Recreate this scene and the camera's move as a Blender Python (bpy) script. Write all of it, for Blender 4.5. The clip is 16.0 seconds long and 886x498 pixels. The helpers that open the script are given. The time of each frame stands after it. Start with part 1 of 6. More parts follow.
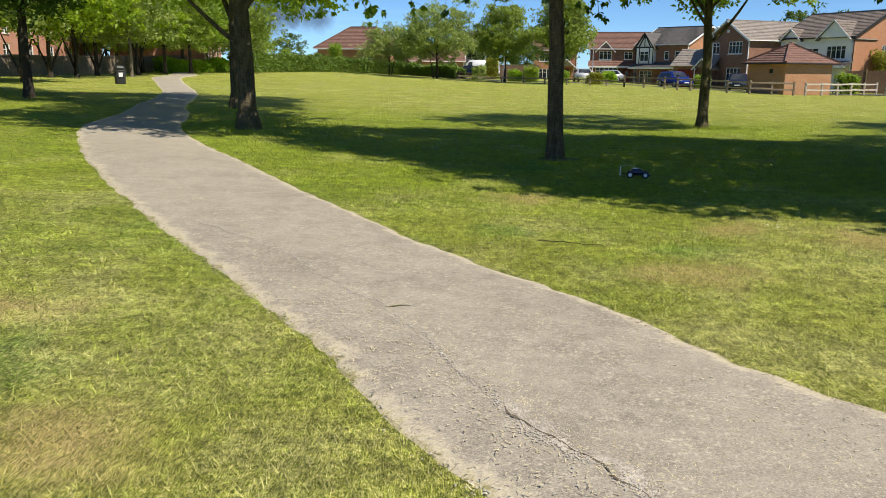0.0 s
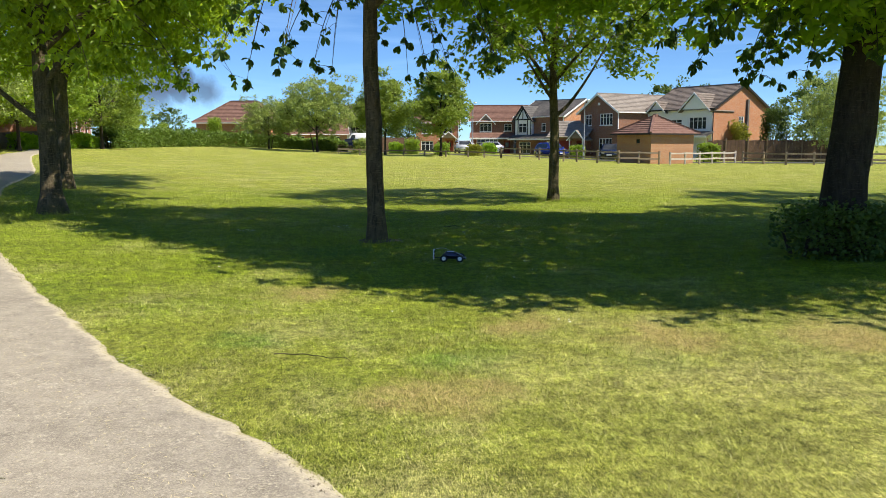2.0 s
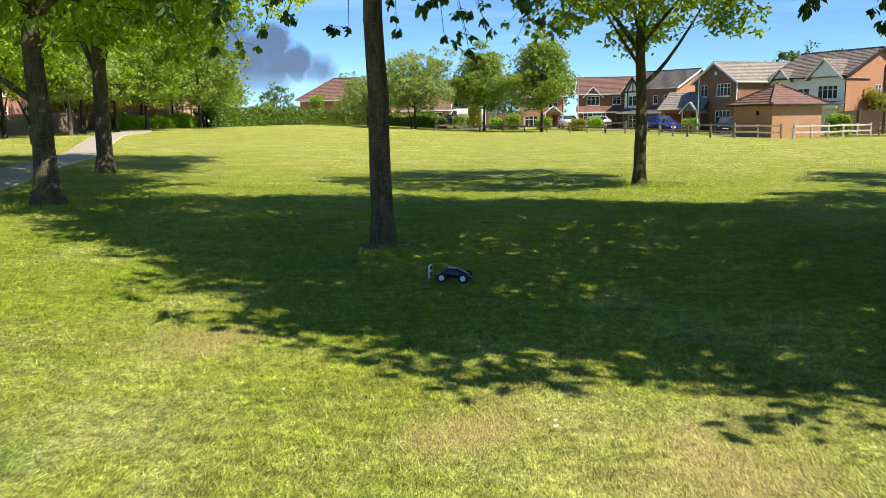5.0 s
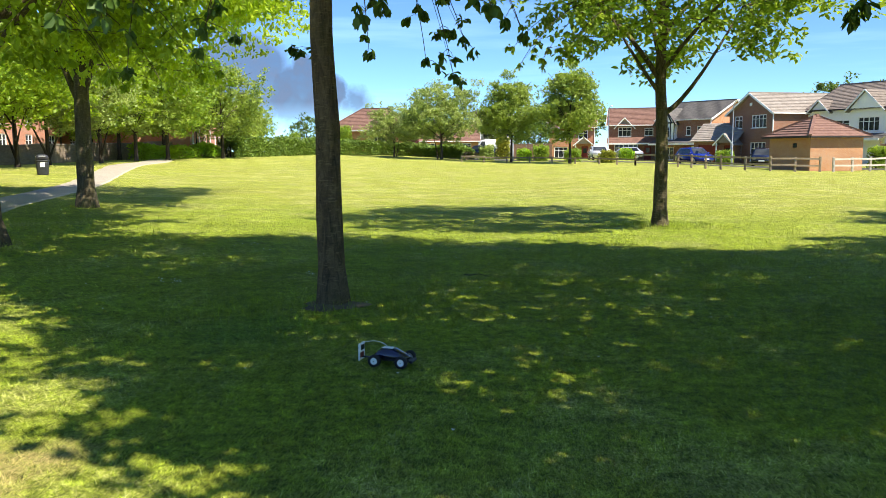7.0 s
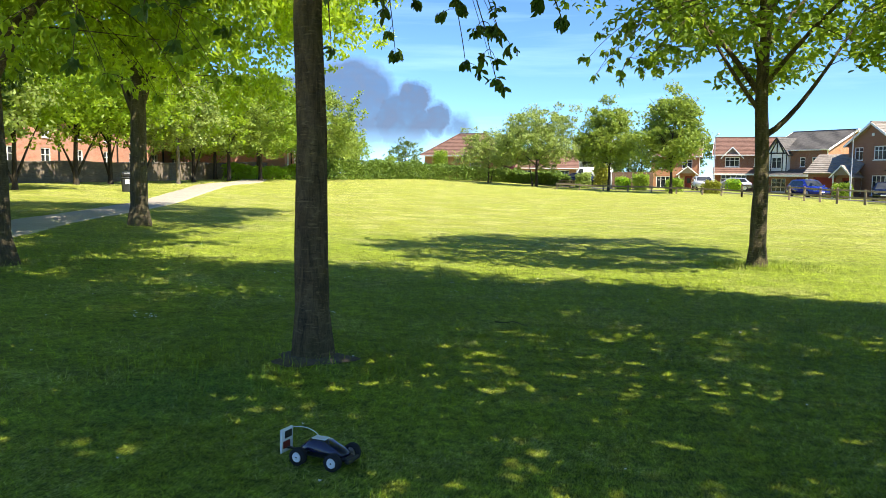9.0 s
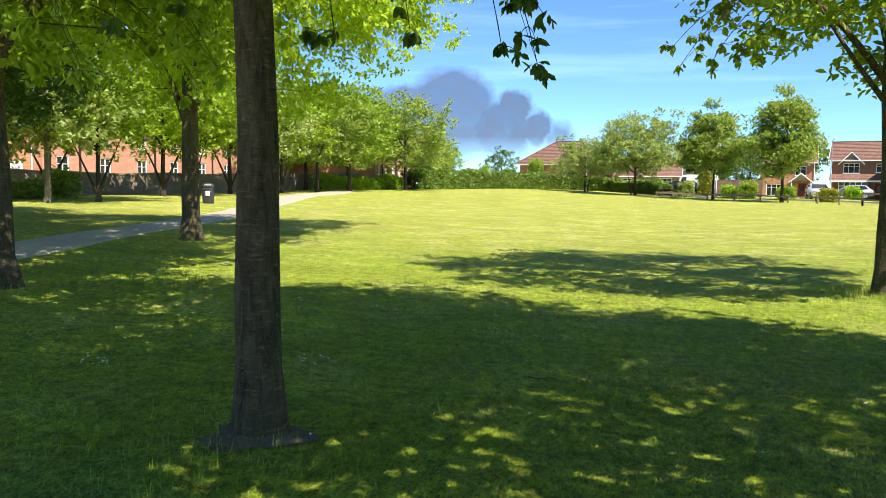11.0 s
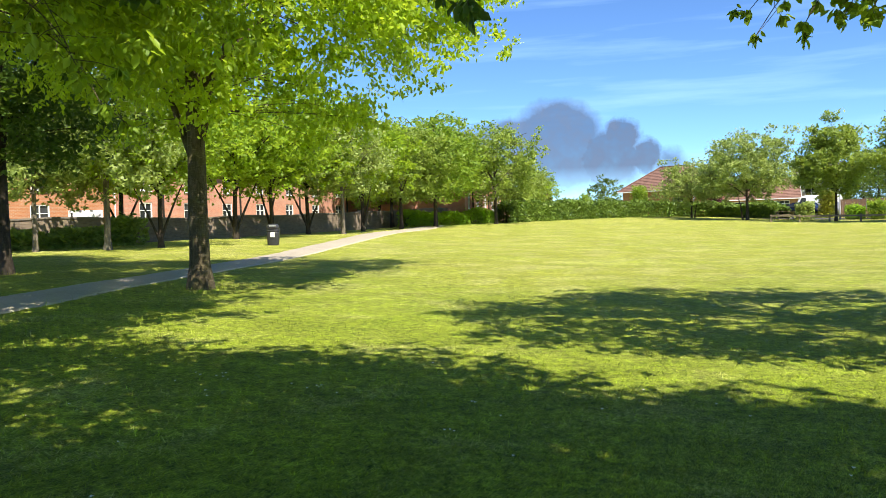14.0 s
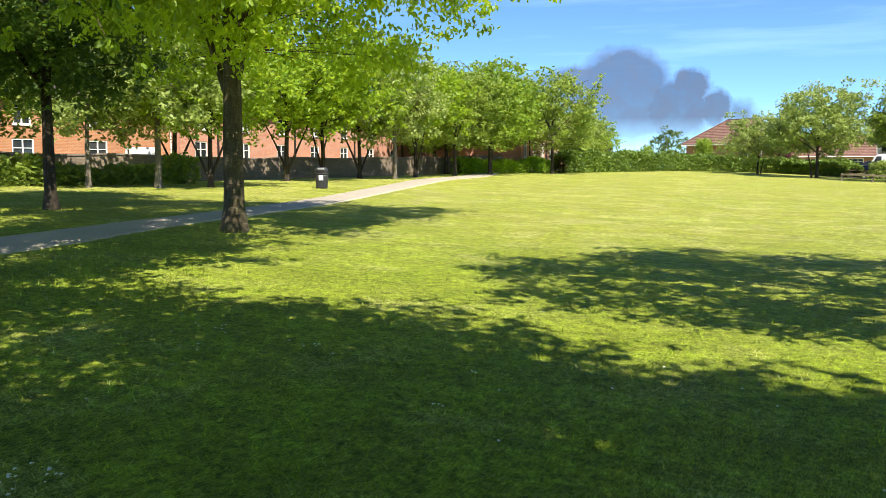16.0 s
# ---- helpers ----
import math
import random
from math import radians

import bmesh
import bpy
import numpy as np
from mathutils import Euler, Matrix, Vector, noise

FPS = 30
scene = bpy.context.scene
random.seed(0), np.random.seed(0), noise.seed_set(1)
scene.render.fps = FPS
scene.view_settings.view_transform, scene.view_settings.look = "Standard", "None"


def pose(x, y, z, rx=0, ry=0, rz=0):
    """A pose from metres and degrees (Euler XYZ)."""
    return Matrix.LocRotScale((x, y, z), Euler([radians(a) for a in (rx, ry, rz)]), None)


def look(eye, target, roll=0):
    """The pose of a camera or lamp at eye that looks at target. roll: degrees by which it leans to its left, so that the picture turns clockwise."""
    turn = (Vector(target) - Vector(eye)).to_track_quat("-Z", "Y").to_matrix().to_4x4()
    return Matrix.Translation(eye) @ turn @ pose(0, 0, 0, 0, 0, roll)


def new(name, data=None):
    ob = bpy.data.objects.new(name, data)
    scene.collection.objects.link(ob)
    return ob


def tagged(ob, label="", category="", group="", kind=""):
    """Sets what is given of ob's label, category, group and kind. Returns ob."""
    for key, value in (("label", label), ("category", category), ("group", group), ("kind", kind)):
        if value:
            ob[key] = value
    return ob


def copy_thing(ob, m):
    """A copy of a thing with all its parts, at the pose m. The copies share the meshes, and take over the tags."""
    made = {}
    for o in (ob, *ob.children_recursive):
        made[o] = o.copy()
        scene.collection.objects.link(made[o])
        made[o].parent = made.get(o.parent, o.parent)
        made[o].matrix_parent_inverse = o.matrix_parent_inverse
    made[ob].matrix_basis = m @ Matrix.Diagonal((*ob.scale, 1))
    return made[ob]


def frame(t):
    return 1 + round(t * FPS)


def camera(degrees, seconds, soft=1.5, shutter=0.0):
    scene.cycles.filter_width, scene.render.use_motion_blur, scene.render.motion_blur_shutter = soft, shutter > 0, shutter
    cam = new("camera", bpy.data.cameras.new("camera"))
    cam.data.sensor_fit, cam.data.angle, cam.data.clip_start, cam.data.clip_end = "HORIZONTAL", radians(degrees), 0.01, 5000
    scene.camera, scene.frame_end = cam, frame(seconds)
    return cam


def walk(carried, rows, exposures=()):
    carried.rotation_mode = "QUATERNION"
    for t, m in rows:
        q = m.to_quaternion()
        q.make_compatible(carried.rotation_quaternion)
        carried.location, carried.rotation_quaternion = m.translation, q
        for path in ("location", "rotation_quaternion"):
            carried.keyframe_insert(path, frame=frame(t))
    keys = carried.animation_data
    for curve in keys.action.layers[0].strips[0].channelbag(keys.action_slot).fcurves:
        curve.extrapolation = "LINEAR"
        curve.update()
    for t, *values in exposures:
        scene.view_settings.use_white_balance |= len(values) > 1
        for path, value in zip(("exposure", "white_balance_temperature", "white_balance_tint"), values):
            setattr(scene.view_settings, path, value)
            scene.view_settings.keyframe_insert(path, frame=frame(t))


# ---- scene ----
cam = camera(57.8, 16.0, 0.6)
PATH = [
    (0, (0.259, -0.231, 1.485), (0.186, 1.72, 1.053), 0.7),
    (0.5, (0.488, 0.043, 1.517), (0.425, 2.012, 1.176), -1.0),
    (1, (0.81, 0.369, 1.54), (0.839, 2.349, 1.26), 0.2),
    (1.5, (1.21, 0.654, 1.559), (1.336, 2.634, 1.31), 0.7),
    (2, (1.55, 0.944, 1.562), (1.732, 2.919, 1.303), 0.1),
    (2.5, (1.798, 1.277, 1.598), (1.974, 3.25, 1.325), -0.4),
    (3, (2.088, 1.667, 1.595), (2.207, 3.642, 1.304), -0.5),
    (3.5, (2.257, 2.2, 1.566), (2.316, 4.175, 1.257), -0.1),
    (4, (2.498, 2.749, 1.543), (2.506, 4.723, 1.224), 0.1),
    (4.2, (2.613, 2.978, 1.54), (2.598, 4.952, 1.221), -0.1),
    (6.3, (3.299, 4.997, 1.648), (3.135, 6.969, 1.357), -0.4),
    (6.5, (3.388, 5.197, 1.643), (3.221, 7.17, 1.364), -0.3),
    (7, (3.59, 5.655, 1.624), (3.413, 7.632, 1.381), -0.4),
    (7.5, (3.757, 6.137, 1.586), (3.557, 8.116, 1.376), -0.4),
    (8, (3.946, 6.604, 1.596), (3.696, 8.58, 1.407), -0.2),
    (8.5, (4.058, 7.087, 1.575), (3.732, 9.052, 1.396), 0.2),
    (9, (4.161, 7.608, 1.545), (3.739, 9.555, 1.366), 0.8),
    (9.5, (4.222, 8.107, 1.586), (3.707, 10.031, 1.407), 1.3),
    (9.7, (4.236, 8.328, 1.568), (3.686, 10.242, 1.391), 1.5),
    (11.8, (4.498, 10.456, 1.578), (3.787, 12.319, 1.425), -0.9),
    (12, (4.508, 10.69, 1.568), (3.783, 12.548, 1.416), -1.3),
    (12.5, (4.532, 11.347, 1.549), (3.764, 13.188, 1.412), -2.0),
    (13, (4.582, 11.953, 1.516), (3.765, 13.776, 1.406), -2.3),
    (13.5, (4.562, 12.488, 1.493), (3.697, 14.289, 1.41), -2.2),
    (14, (4.592, 12.944, 1.488), (3.678, 14.721, 1.418), -1.8),
    (14.5, (4.602, 13.332, 1.513), (3.644, 15.086, 1.43), -1.2),
    (15, (4.613, 13.58, 1.526), (3.622, 15.313, 1.408), -0.5),
    (15.5, (4.63, 13.644, 1.529), (3.613, 15.359, 1.367), -0.1),
    (16, (4.679, 13.629, 1.526), (3.642, 15.328, 1.326), 0.0),
]
EXPOSURES = [(t, stops, 7000, 10) for t, stops in ((0.0, 0.86), (1.5, 1.03), (4.2, 1.21), (6.5, 1.6), (9.5, 1.8), (12.0, 1.68), (16.0, 1.62))]
SKY_STRENGTH, SUN_STRENGTH = 0.092, 3.45
walk(cam, [(t, look(eye, target, roll)) for t, eye, target, roll in PATH], EXPOSURES)

# ---- world, sun and exposure ----
SUN_EL, SUN_AZ = radians(52), math.atan2(0.84, -0.54)
world = bpy.data.worlds.new("sky")
scene.world = world
world.use_nodes = True
wn, wl = world.node_tree.nodes, world.node_tree.links
bg = wn["Background"]
sky = wn.new("ShaderNodeTexSky")
sky.sky_type = "NISHITA"
sky.sun_disc = False
sky.sun_elevation, sky.sun_rotation = SUN_EL, SUN_AZ
sky.altitude, sky.air_density, sky.dust_density, sky.ozone_density = 50, 0.6, 0.05, 3.0
wtc = wn.new("ShaderNodeTexCoord")
wmap = wn.new("ShaderNodeMapping")
wmap.inputs["Scale"].default_value = (2.2, 2.2, 26.0)
wmap.inputs["Rotation"].default_value = (0.03, 0.05, 0.0)
wl.new(wtc.outputs["Generated"], wmap.inputs["Vector"])
wnoise = wn.new("ShaderNodeTexNoise")
wnoise.inputs["Scale"].default_value = 1.6
wnoise.inputs["Detail"].default_value = 6
wnoise.inputs["Roughness"].default_value = 0.55
wl.new(wmap.outputs["Vector"], wnoise.inputs["Vector"])
wramp = wn.new("ShaderNodeMapRange")
wramp.inputs["From Min"].default_value, wramp.inputs["From Max"].default_value = 0.52, 0.78
wramp.inputs["To Min"].default_value, wramp.inputs["To Max"].default_value = 0.0, 0.17
wl.new(wnoise.outputs["Fac"], wramp.inputs["Value"])
wmix = wn.new("ShaderNodeMix")
wmix.data_type = "RGBA"
wl.new(wramp.outputs["Result"], wmix.inputs["Factor"])
wl.new(sky.outputs["Color"], wmix.inputs["A"])
wmix.inputs["B"].default_value = (9.0, 9.6, 10.5, 1)
wtint = wn.new("ShaderNodeMix")
wtint.data_type, wtint.blend_type = "RGBA", "MULTIPLY"
wtint.inputs["Factor"].default_value = 1.0
wtint.inputs["B"].default_value = (0.47, 0.68, 0.89, 1)
wl.new(wmix.outputs["Result"], wtint.inputs["A"])
wl.new(wtint.outputs["Result"], bg.inputs["Color"])
bg.inputs["Strength"].default_value = SKY_STRENGTH
sun = new("sun", bpy.data.lights.new("sun", "SUN"))
sun.data.energy, sun.data.angle, sun.data.color = SUN_STRENGTH, radians(0.53), (1.0, 0.95, 0.86)
SUN_DIR = Vector((0.84 * math.cos(SUN_EL), -0.54 * math.cos(SUN_EL), math.sin(SUN_EL)))
sun.matrix_world = look(SUN_DIR * 120, (0, 0, 0))


# ---- materials ----
class Mat:
    """A node material with short ways to add nodes."""

    def __init__(self, name, rough=0.8, metal=0.0, spec=0.3):
        self.m = bpy.data.materials.new(name)
        self.m.use_nodes = True
        self.n, self.l = self.m.node_tree.nodes, self.m.node_tree.links
        self.b = self.n["Principled BSDF"]
        self.out = self.n["Material Output"]
        self.b.inputs["Roughness"].default_value = rough
        self.b.inputs["Metallic"].default_value = metal
        self.b.inputs["Specular IOR Level"].default_value = spec
        self.tc = self.n.new("ShaderNodeTexCoord")

    def put(self, value, socket):
        if isinstance(value, bpy.types.NodeSocket):
            self.l.new(value, socket)
        elif isinstance(value, (tuple, list)) and len(value) == 3 and socket.type == "RGBA":
            socket.default_value = (*value, 1)
        else:
            socket.default_value = value

    def noise(self, scale, detail=3, rough=0.6, stretch=None, coord="Object", distortion=0.0):
        n = self.n.new("ShaderNodeTexNoise")
        n.inputs["Scale"].default_value, n.inputs["Detail"].default_value = scale, detail
        n.inputs["Roughness"].default_value, n.inputs["Distortion"].default_value = rough, distortion
        src = self.tc.outputs[coord]
        if stretch:
            mp = self.n.new("ShaderNodeMapping")
            mp.inputs["Scale"].default_value = stretch
            self.l.new(src, mp.inputs["Vector"])
            src = mp.outputs["Vector"]
        self.l.new(src, n.inputs["Vector"])
        return n.outputs["Fac"]

    def ramp(self, fac, lo, hi, a=0.0, b=1.0):
        n = self.n.new("ShaderNodeMapRange")
        self.put(fac, n.inputs["Value"])
        for key, v in (("From Min", lo), ("From Max", hi), ("To Min", a), ("To Max", b)):
            n.inputs[key].default_value = v
        return n.outputs["Result"]

    def mix(self, fac, a, b, mode="MIX"):
        n = self.n.new("ShaderNodeMix")
        n.data_type, n.blend_type = "RGBA", mode
        self.put(fac, n.inputs["Factor"]), self.put(a, n.inputs["A"]), self.put(b, n.inputs["B"])
        return n.outputs["Result"]

    def math(self, op, a, b=0.0):
        n = self.n.new("ShaderNodeMath")
        n.operation = op
        self.put(a, n.inputs[0]), self.put(b, n.inputs[1])
        return n.outputs[0]

    def color(self, c):
        self.put(c, self.b.inputs["Base Color"])
        return self

    def rough(self, v):
        self.put(v, self.b.inputs["Roughness"])
        return self

    def bump(self, height, strength=0.3, distance=0.02):
        n = self.n.new("ShaderNodeBump")
        n.inputs["Strength"].default_value, n.inputs["Distance"].default_value = strength, distance
        self.put(height, n.inputs["Height"])
        self.l.new(n.outputs["Normal"], self.b.inputs["Normal"])
        return self

    def island(self):
        return self.n.new("ShaderNodeNewGeometry").outputs["Random Per Island"]

    def attr(self, name):
        n = self.n.new("ShaderNodeAttribute")
        n.attribute_name = name
        return n.outputs["Fac"]


def plain(name, c, rough=0.6, metal=0.0, grain=12.0, amount=0.25, bump=0.1):
    m = Mat(name, rough, metal)
    f = m.noise(grain, 4)
    g = m.noise(grain * 0.12, 3)
    dark = tuple(v * (1 - amount) for v in c)
    light = tuple(min(1, v * (1 + amount * 0.6)) for v in c)
    m.color(m.mix(m.ramp(m.math("ADD", m.math("MULTIPLY", f, 0.5), m.math("MULTIPLY", g, 0.5)), 0.35, 0.65), dark, light))
    if bump:
        m.bump(f, bump, 0.01)
    return m.m


def foliage(name, c_dark, c_light, c_back, trans=0.45):
    """Leaves: diffuse, a soft gloss and light that shines through them."""
    m = Mat(name, 0.5, 0, 0.35)
    r = m.island()
    patch = m.noise(0.7, 2)
    tone = m.math("ADD", m.math("MULTIPLY", r, 0.6), m.math("MULTIPLY", patch, 0.5))
    m.color(m.mix(m.ramp(tone, 0.2, 0.85), c_dark, c_light))
    tr = m.n.new("ShaderNodeBsdfTranslucent")
    m.put(m.mix(m.ramp(tone, 0.2, 0.85), tuple(v * 0.7 for v in c_back), c_back), tr.inputs["Color"])
    ms = m.n.new("ShaderNodeMixShader")
    ms.inputs[0].default_value = trans
    m.l.new(m.b.outputs[0], ms.inputs[1])
    m.l.new(tr.outputs[0], ms.inputs[2])
    m.l.new(ms.outputs[0], m.out.inputs["Surface"])
    return m.m


DRY_SPOTS = [(2.0, 5.9, 0.62), (2.85, 7.85, 0.5), (4.05, 7.3, 0.7), (-1.4, 2.6, 0.55), (0.9, 9.4, 0.6), (5.6, 7.2, 0.7), (-2.6, 4.4, 0.5)]
LUSH_SPOTS = [(2.25, 6.8, 0.5), (3.65, 6.65, 0.42), (0.6, 7.4, 0.45), (-2.2, 3.6, 0.5), (1.3, 12.6, 0.9)]


def spots(m, places, warp):
    """A mask of soft, ragged spots on the lawn."""
    total = None
    for x, y, rad in places:
        d = m.n.new("ShaderNodeVectorMath")
        d.operation = "DISTANCE"
        m.l.new(warp, d.inputs[0])
        d.inputs[1].default_value = (x, y, 0)
        v = m.ramp(d.outputs["Value"], rad, rad * 0.25)
        total = v if total is None else m.math("MAXIMUM", total, v)
    return total


def lawn_tone(m, r, straw_most):
    """Patchy lawn colour; r: a value from 0 to 1 that differs from blade to blade."""
    big = m.noise(0.12, 3)
    mid = m.noise(1.3, 4, 0.65)
    dry = m.noise(0.75, 4, 0.6, distortion=0.6)
    wob = m.n.new("ShaderNodeTexNoise")
    wob.inputs["Scale"].default_value, wob.inputs["Detail"].default_value = 2.2, 5
    m.l.new(m.tc.outputs["Object"], wob.inputs["Vector"])
    warp = m.n.new("ShaderNodeVectorMath")
    warp.operation = "MULTIPLY_ADD"
    m.l.new(wob.outputs["Color"], warp.inputs[0])
    warp.inputs[1].default_value = (1.1, 1.1, 0)
    off = m.n.new("ShaderNodeVectorMath")
    off.operation = "MULTIPLY_ADD"
    m.l.new(m.tc.outputs["Object"], off.inputs[0])
    off.inputs[1].default_value, off.inputs[2].default_value = (1, 1, 0), (-0.55, -0.55, 0)
    m.l.new(off.outputs[0], warp.inputs[2])
    c = m.mix(m.ramp(mid, 0.36, 0.64), (0.17, 0.25, 0.022), (0.285, 0.345, 0.04))
    c = m.mix(m.ramp(big, 0.42, 0.6, 0, 0.55), c, (0.34, 0.335, 0.05))
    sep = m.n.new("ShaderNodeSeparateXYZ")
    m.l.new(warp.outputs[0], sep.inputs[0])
    # greener tone painted across the tree-shade zone, to lift the shaded grass
    shade_band = m.math("MULTIPLY", m.ramp(sep.outputs[1], 8.0, 10.5), m.ramp(sep.outputs[1], 33.0, 22.0))
    c = m.mix(m.math("MULTIPLY", shade_band, 0.72), c, (0.235, 0.315, 0.015))
    c = m.mix(m.ramp(sep.outputs[1], 23.0, 36.0, 0, 0.6), c, (0.37, 0.4, 0.045))
    c = m.mix(m.ramp(sep.outputs[1], 6.5, 2.5, 0, 0.5), c, (0.36, 0.32, 0.09))
    c = m.mix(m.math("MULTIPLY", spots(m, LUSH_SPOTS, warp.outputs[0]), 0.8), c, (0.15, 0.26, 0.035))
    worn = m.math("MULTIPLY", m.ramp(sep.outputs[1], 8.6, 6.6), m.ramp(sep.outputs[0], 2.2, 3.8))
    c = m.mix(m.math("MULTIPLY", worn, 0.45), c, (0.47, 0.43, 0.15))
    straw = m.math("ADD", m.math("MULTIPLY", r, 0.8), m.ramp(dry, 0.42, 0.68, 0, 0.5))
    # less straw in that zone too, so its shade looks green
    straw = m.math("SUBTRACT", straw, m.math("MULTIPLY", shade_band, 0.22))
    c = m.mix(m.ramp(straw, 0.52, 0.85, 0, straw_most), c, (0.56, 0.5, 0.24))
    c = m.mix(1.0, c, m.ramp(m.noise(2.6, 6, 0.75, (0.45, 1.5, 1.0)), 0.35, 0.65, 0.8, 1.2), "MULTIPLY")
    c = m.mix(1.0, c, m.ramp(m.noise(0.6, 5, 0.7, (0.5, 1.5, 1.0), distortion=0.4), 0.36, 0.64, 0.88, 1.12), "MULTIPLY")
    c = m.mix(1.0, c, m.ramp(m.noise(9, 4, 0.7), 0.34, 0.64, 0.58, 1.36), "MULTIPLY")
    c = m.mix(1.0, c, m.ramp(m.noise(30, 3, 0.7), 0.34, 0.66, 0.66, 1.34), "MULTIPLY")
    c = m.mix(m.math("MULTIPLY", spots(m, DRY_SPOTS, warp.outputs[0]), m.ramp(r, 0.1, 0.6, 0.3, 0.85)), c, (0.5, 0.37, 0.17))
    return c


def fibres(m, scale=9.0, length=0.12):
    """Short crossing strands, like the tangle of mown grass: bright strands on dark gaps."""
    wob = m.n.new("ShaderNodeTexNoise")
    wob.inputs["Scale"].default_value, wob.inputs["Detail"].default_value = 11.0, 2
    m.l.new(m.tc.outputs["Object"], wob.inputs["Vector"])
    warp = m.n.new("ShaderNodeVectorMath")
    warp.operation = "MULTIPLY_ADD"
    m.l.new(wob.outputs["Color"], warp.inputs[0])
    warp.inputs[1].default_value = (0.05, 0.05, 0)
    m.l.new(m.tc.outputs["Object"], warp.inputs[2])
    total = None
    for k in range(4):
        mp = m.n.new("ShaderNodeMapping")
        mp.inputs["Rotation"].default_value = (0, 0, 0.4 + k * 0.8)
        mp.inputs["Location"].default_value = (k * 3.7, k * 1.3, 0)
        mp.inputs["Scale"].default_value = (1.0, length, 1.0)
        m.l.new(warp.outputs[0], mp.inputs["Vector"])
        n = m.n.new("ShaderNodeTexNoise")
        n.inputs["Scale"].default_value, n.inputs["Detail"].default_value, n.inputs["Roughness"].default_value = scale * 18, 2, 0.6
        m.l.new(mp.outputs[0], n.inputs["Vector"])
        v = m.ramp(n.outputs["Fac"], 0.5, 0.72)
        total = v if total is None else m.math("MAXIMUM", total, v)
    return total


def grass_ground():
    m = Mat("meadow", 0.85, 0, 0.15)
    small = m.noise(13, 5, 0.75)
    fine = m.noise(60, 3, 0.7)
    f = fibres(m)
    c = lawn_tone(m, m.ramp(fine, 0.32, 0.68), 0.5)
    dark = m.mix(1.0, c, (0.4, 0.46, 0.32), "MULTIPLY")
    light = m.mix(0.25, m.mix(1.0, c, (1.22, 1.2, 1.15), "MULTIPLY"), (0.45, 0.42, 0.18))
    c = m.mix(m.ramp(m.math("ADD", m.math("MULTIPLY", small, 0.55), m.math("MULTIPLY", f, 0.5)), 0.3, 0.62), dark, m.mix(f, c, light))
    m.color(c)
    m.bump(m.math("ADD", f, m.math("MULTIPLY", small, 2.0)), 0.6, 0.03)
    return m.m


def grass_blade():
    m = Mat("grass_blade", 0.45, 0, 0.3)
    r = m.island()
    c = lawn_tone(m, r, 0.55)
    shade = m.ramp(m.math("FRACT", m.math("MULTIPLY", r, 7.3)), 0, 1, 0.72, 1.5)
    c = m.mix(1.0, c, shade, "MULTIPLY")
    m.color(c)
    tr = m.n.new("ShaderNodeBsdfTranslucent")
    m.put(m.mix(0.35, c, (0.34, 0.44, 0.08)), tr.inputs["Color"])
    ms = m.n.new("ShaderNodeMixShader")
    ms.inputs[0].default_value = 0.35
    m.l.new(m.b.outputs[0], ms.inputs[1])
    m.l.new(tr.outputs[0], ms.inputs[2])
    m.l.new(ms.outputs[0], m.out.inputs["Surface"])
    return m.m


def path_surface():
    """Worn grey tarmac with dusty, crumbled edges."""
    m = Mat("worn_tarmac", 0.92, 0, 0.2)
    e = m.attr("edge")
    big = m.noise(0.8, 4, 0.6)
    mid = m.noise(5, 5, 0.7)
    fine = m.noise(110, 3, 0.7)
    c = m.mix(m.ramp(big, 0.35, 0.65), (0.195, 0.172, 0.142), (0.3, 0.266, 0.215))
    c = m.mix(m.ramp(mid, 0.4, 0.64, 0, 0.55), c, (0.385, 0.345, 0.28))
    vor = m.n.new("ShaderNodeTexVoronoi")
    vor.inputs["Scale"].default_value = 65
    m.l.new(m.tc.outputs["Object"], vor.inputs["Vector"])
    c = m.mix(m.ramp(vor.outputs["Distance"], 0.0, 0.5, 0.4, 0), c, (0.08, 0.072, 0.062))
    c = m.mix(m.ramp(fine, 0.48, 0.68, 0, 0.7), c, (0.47, 0.425, 0.34))
    sep = m.n.new("ShaderNodeSeparateXYZ")
    m.l.new(m.tc.outputs["Object"], sep.inputs[0])
    c = m.mix(m.ramp(sep.outputs[1], 6, 15, 0, 0.5), c, (0.36, 0.322, 0.26))
    en = m.math("ADD", e, m.math("MULTIPLY", m.math("SUBTRACT", m.noise(3.5, 6, 0.8), 0.5), 0.5))
    en = m.math("ADD", en, m.math("MULTIPLY", m.math("SUBTRACT", m.noise(38, 3, 0.7), 0.5), 0.14))
    fleck = m.math("MULTIPLY", m.ramp(m.noise(34, 4, 0.75), 0.54, 0.64), m.ramp(m.noise(2.2, 4, 0.7), 0.4, 0.62, 0.2, 0.95))
    c = m.mix(fleck, c, (0.5, 0.45, 0.355))
    c = m.mix(m.ramp(m.noise(17, 5, 0.75), 0.42, 0.34, 0, 0.45), c, (0.15, 0.132, 0.11))
    c = m.mix(m.ramp(en, 0.92, 1.03, 0, 0.8), c, (0.54, 0.475, 0.35))
    c = m.mix(m.ramp(en, 1.02, 1.1, 0, 0.9), c, (0.24, 0.22, 0.09))
    m.color(c)
    m.bump(m.math("ADD", m.math("MULTIPLY", vor.outputs["Distance"], -0.3), m.math("MULTIPLY", mid, 0.9)), 0.5, 0.012)
    return m.m


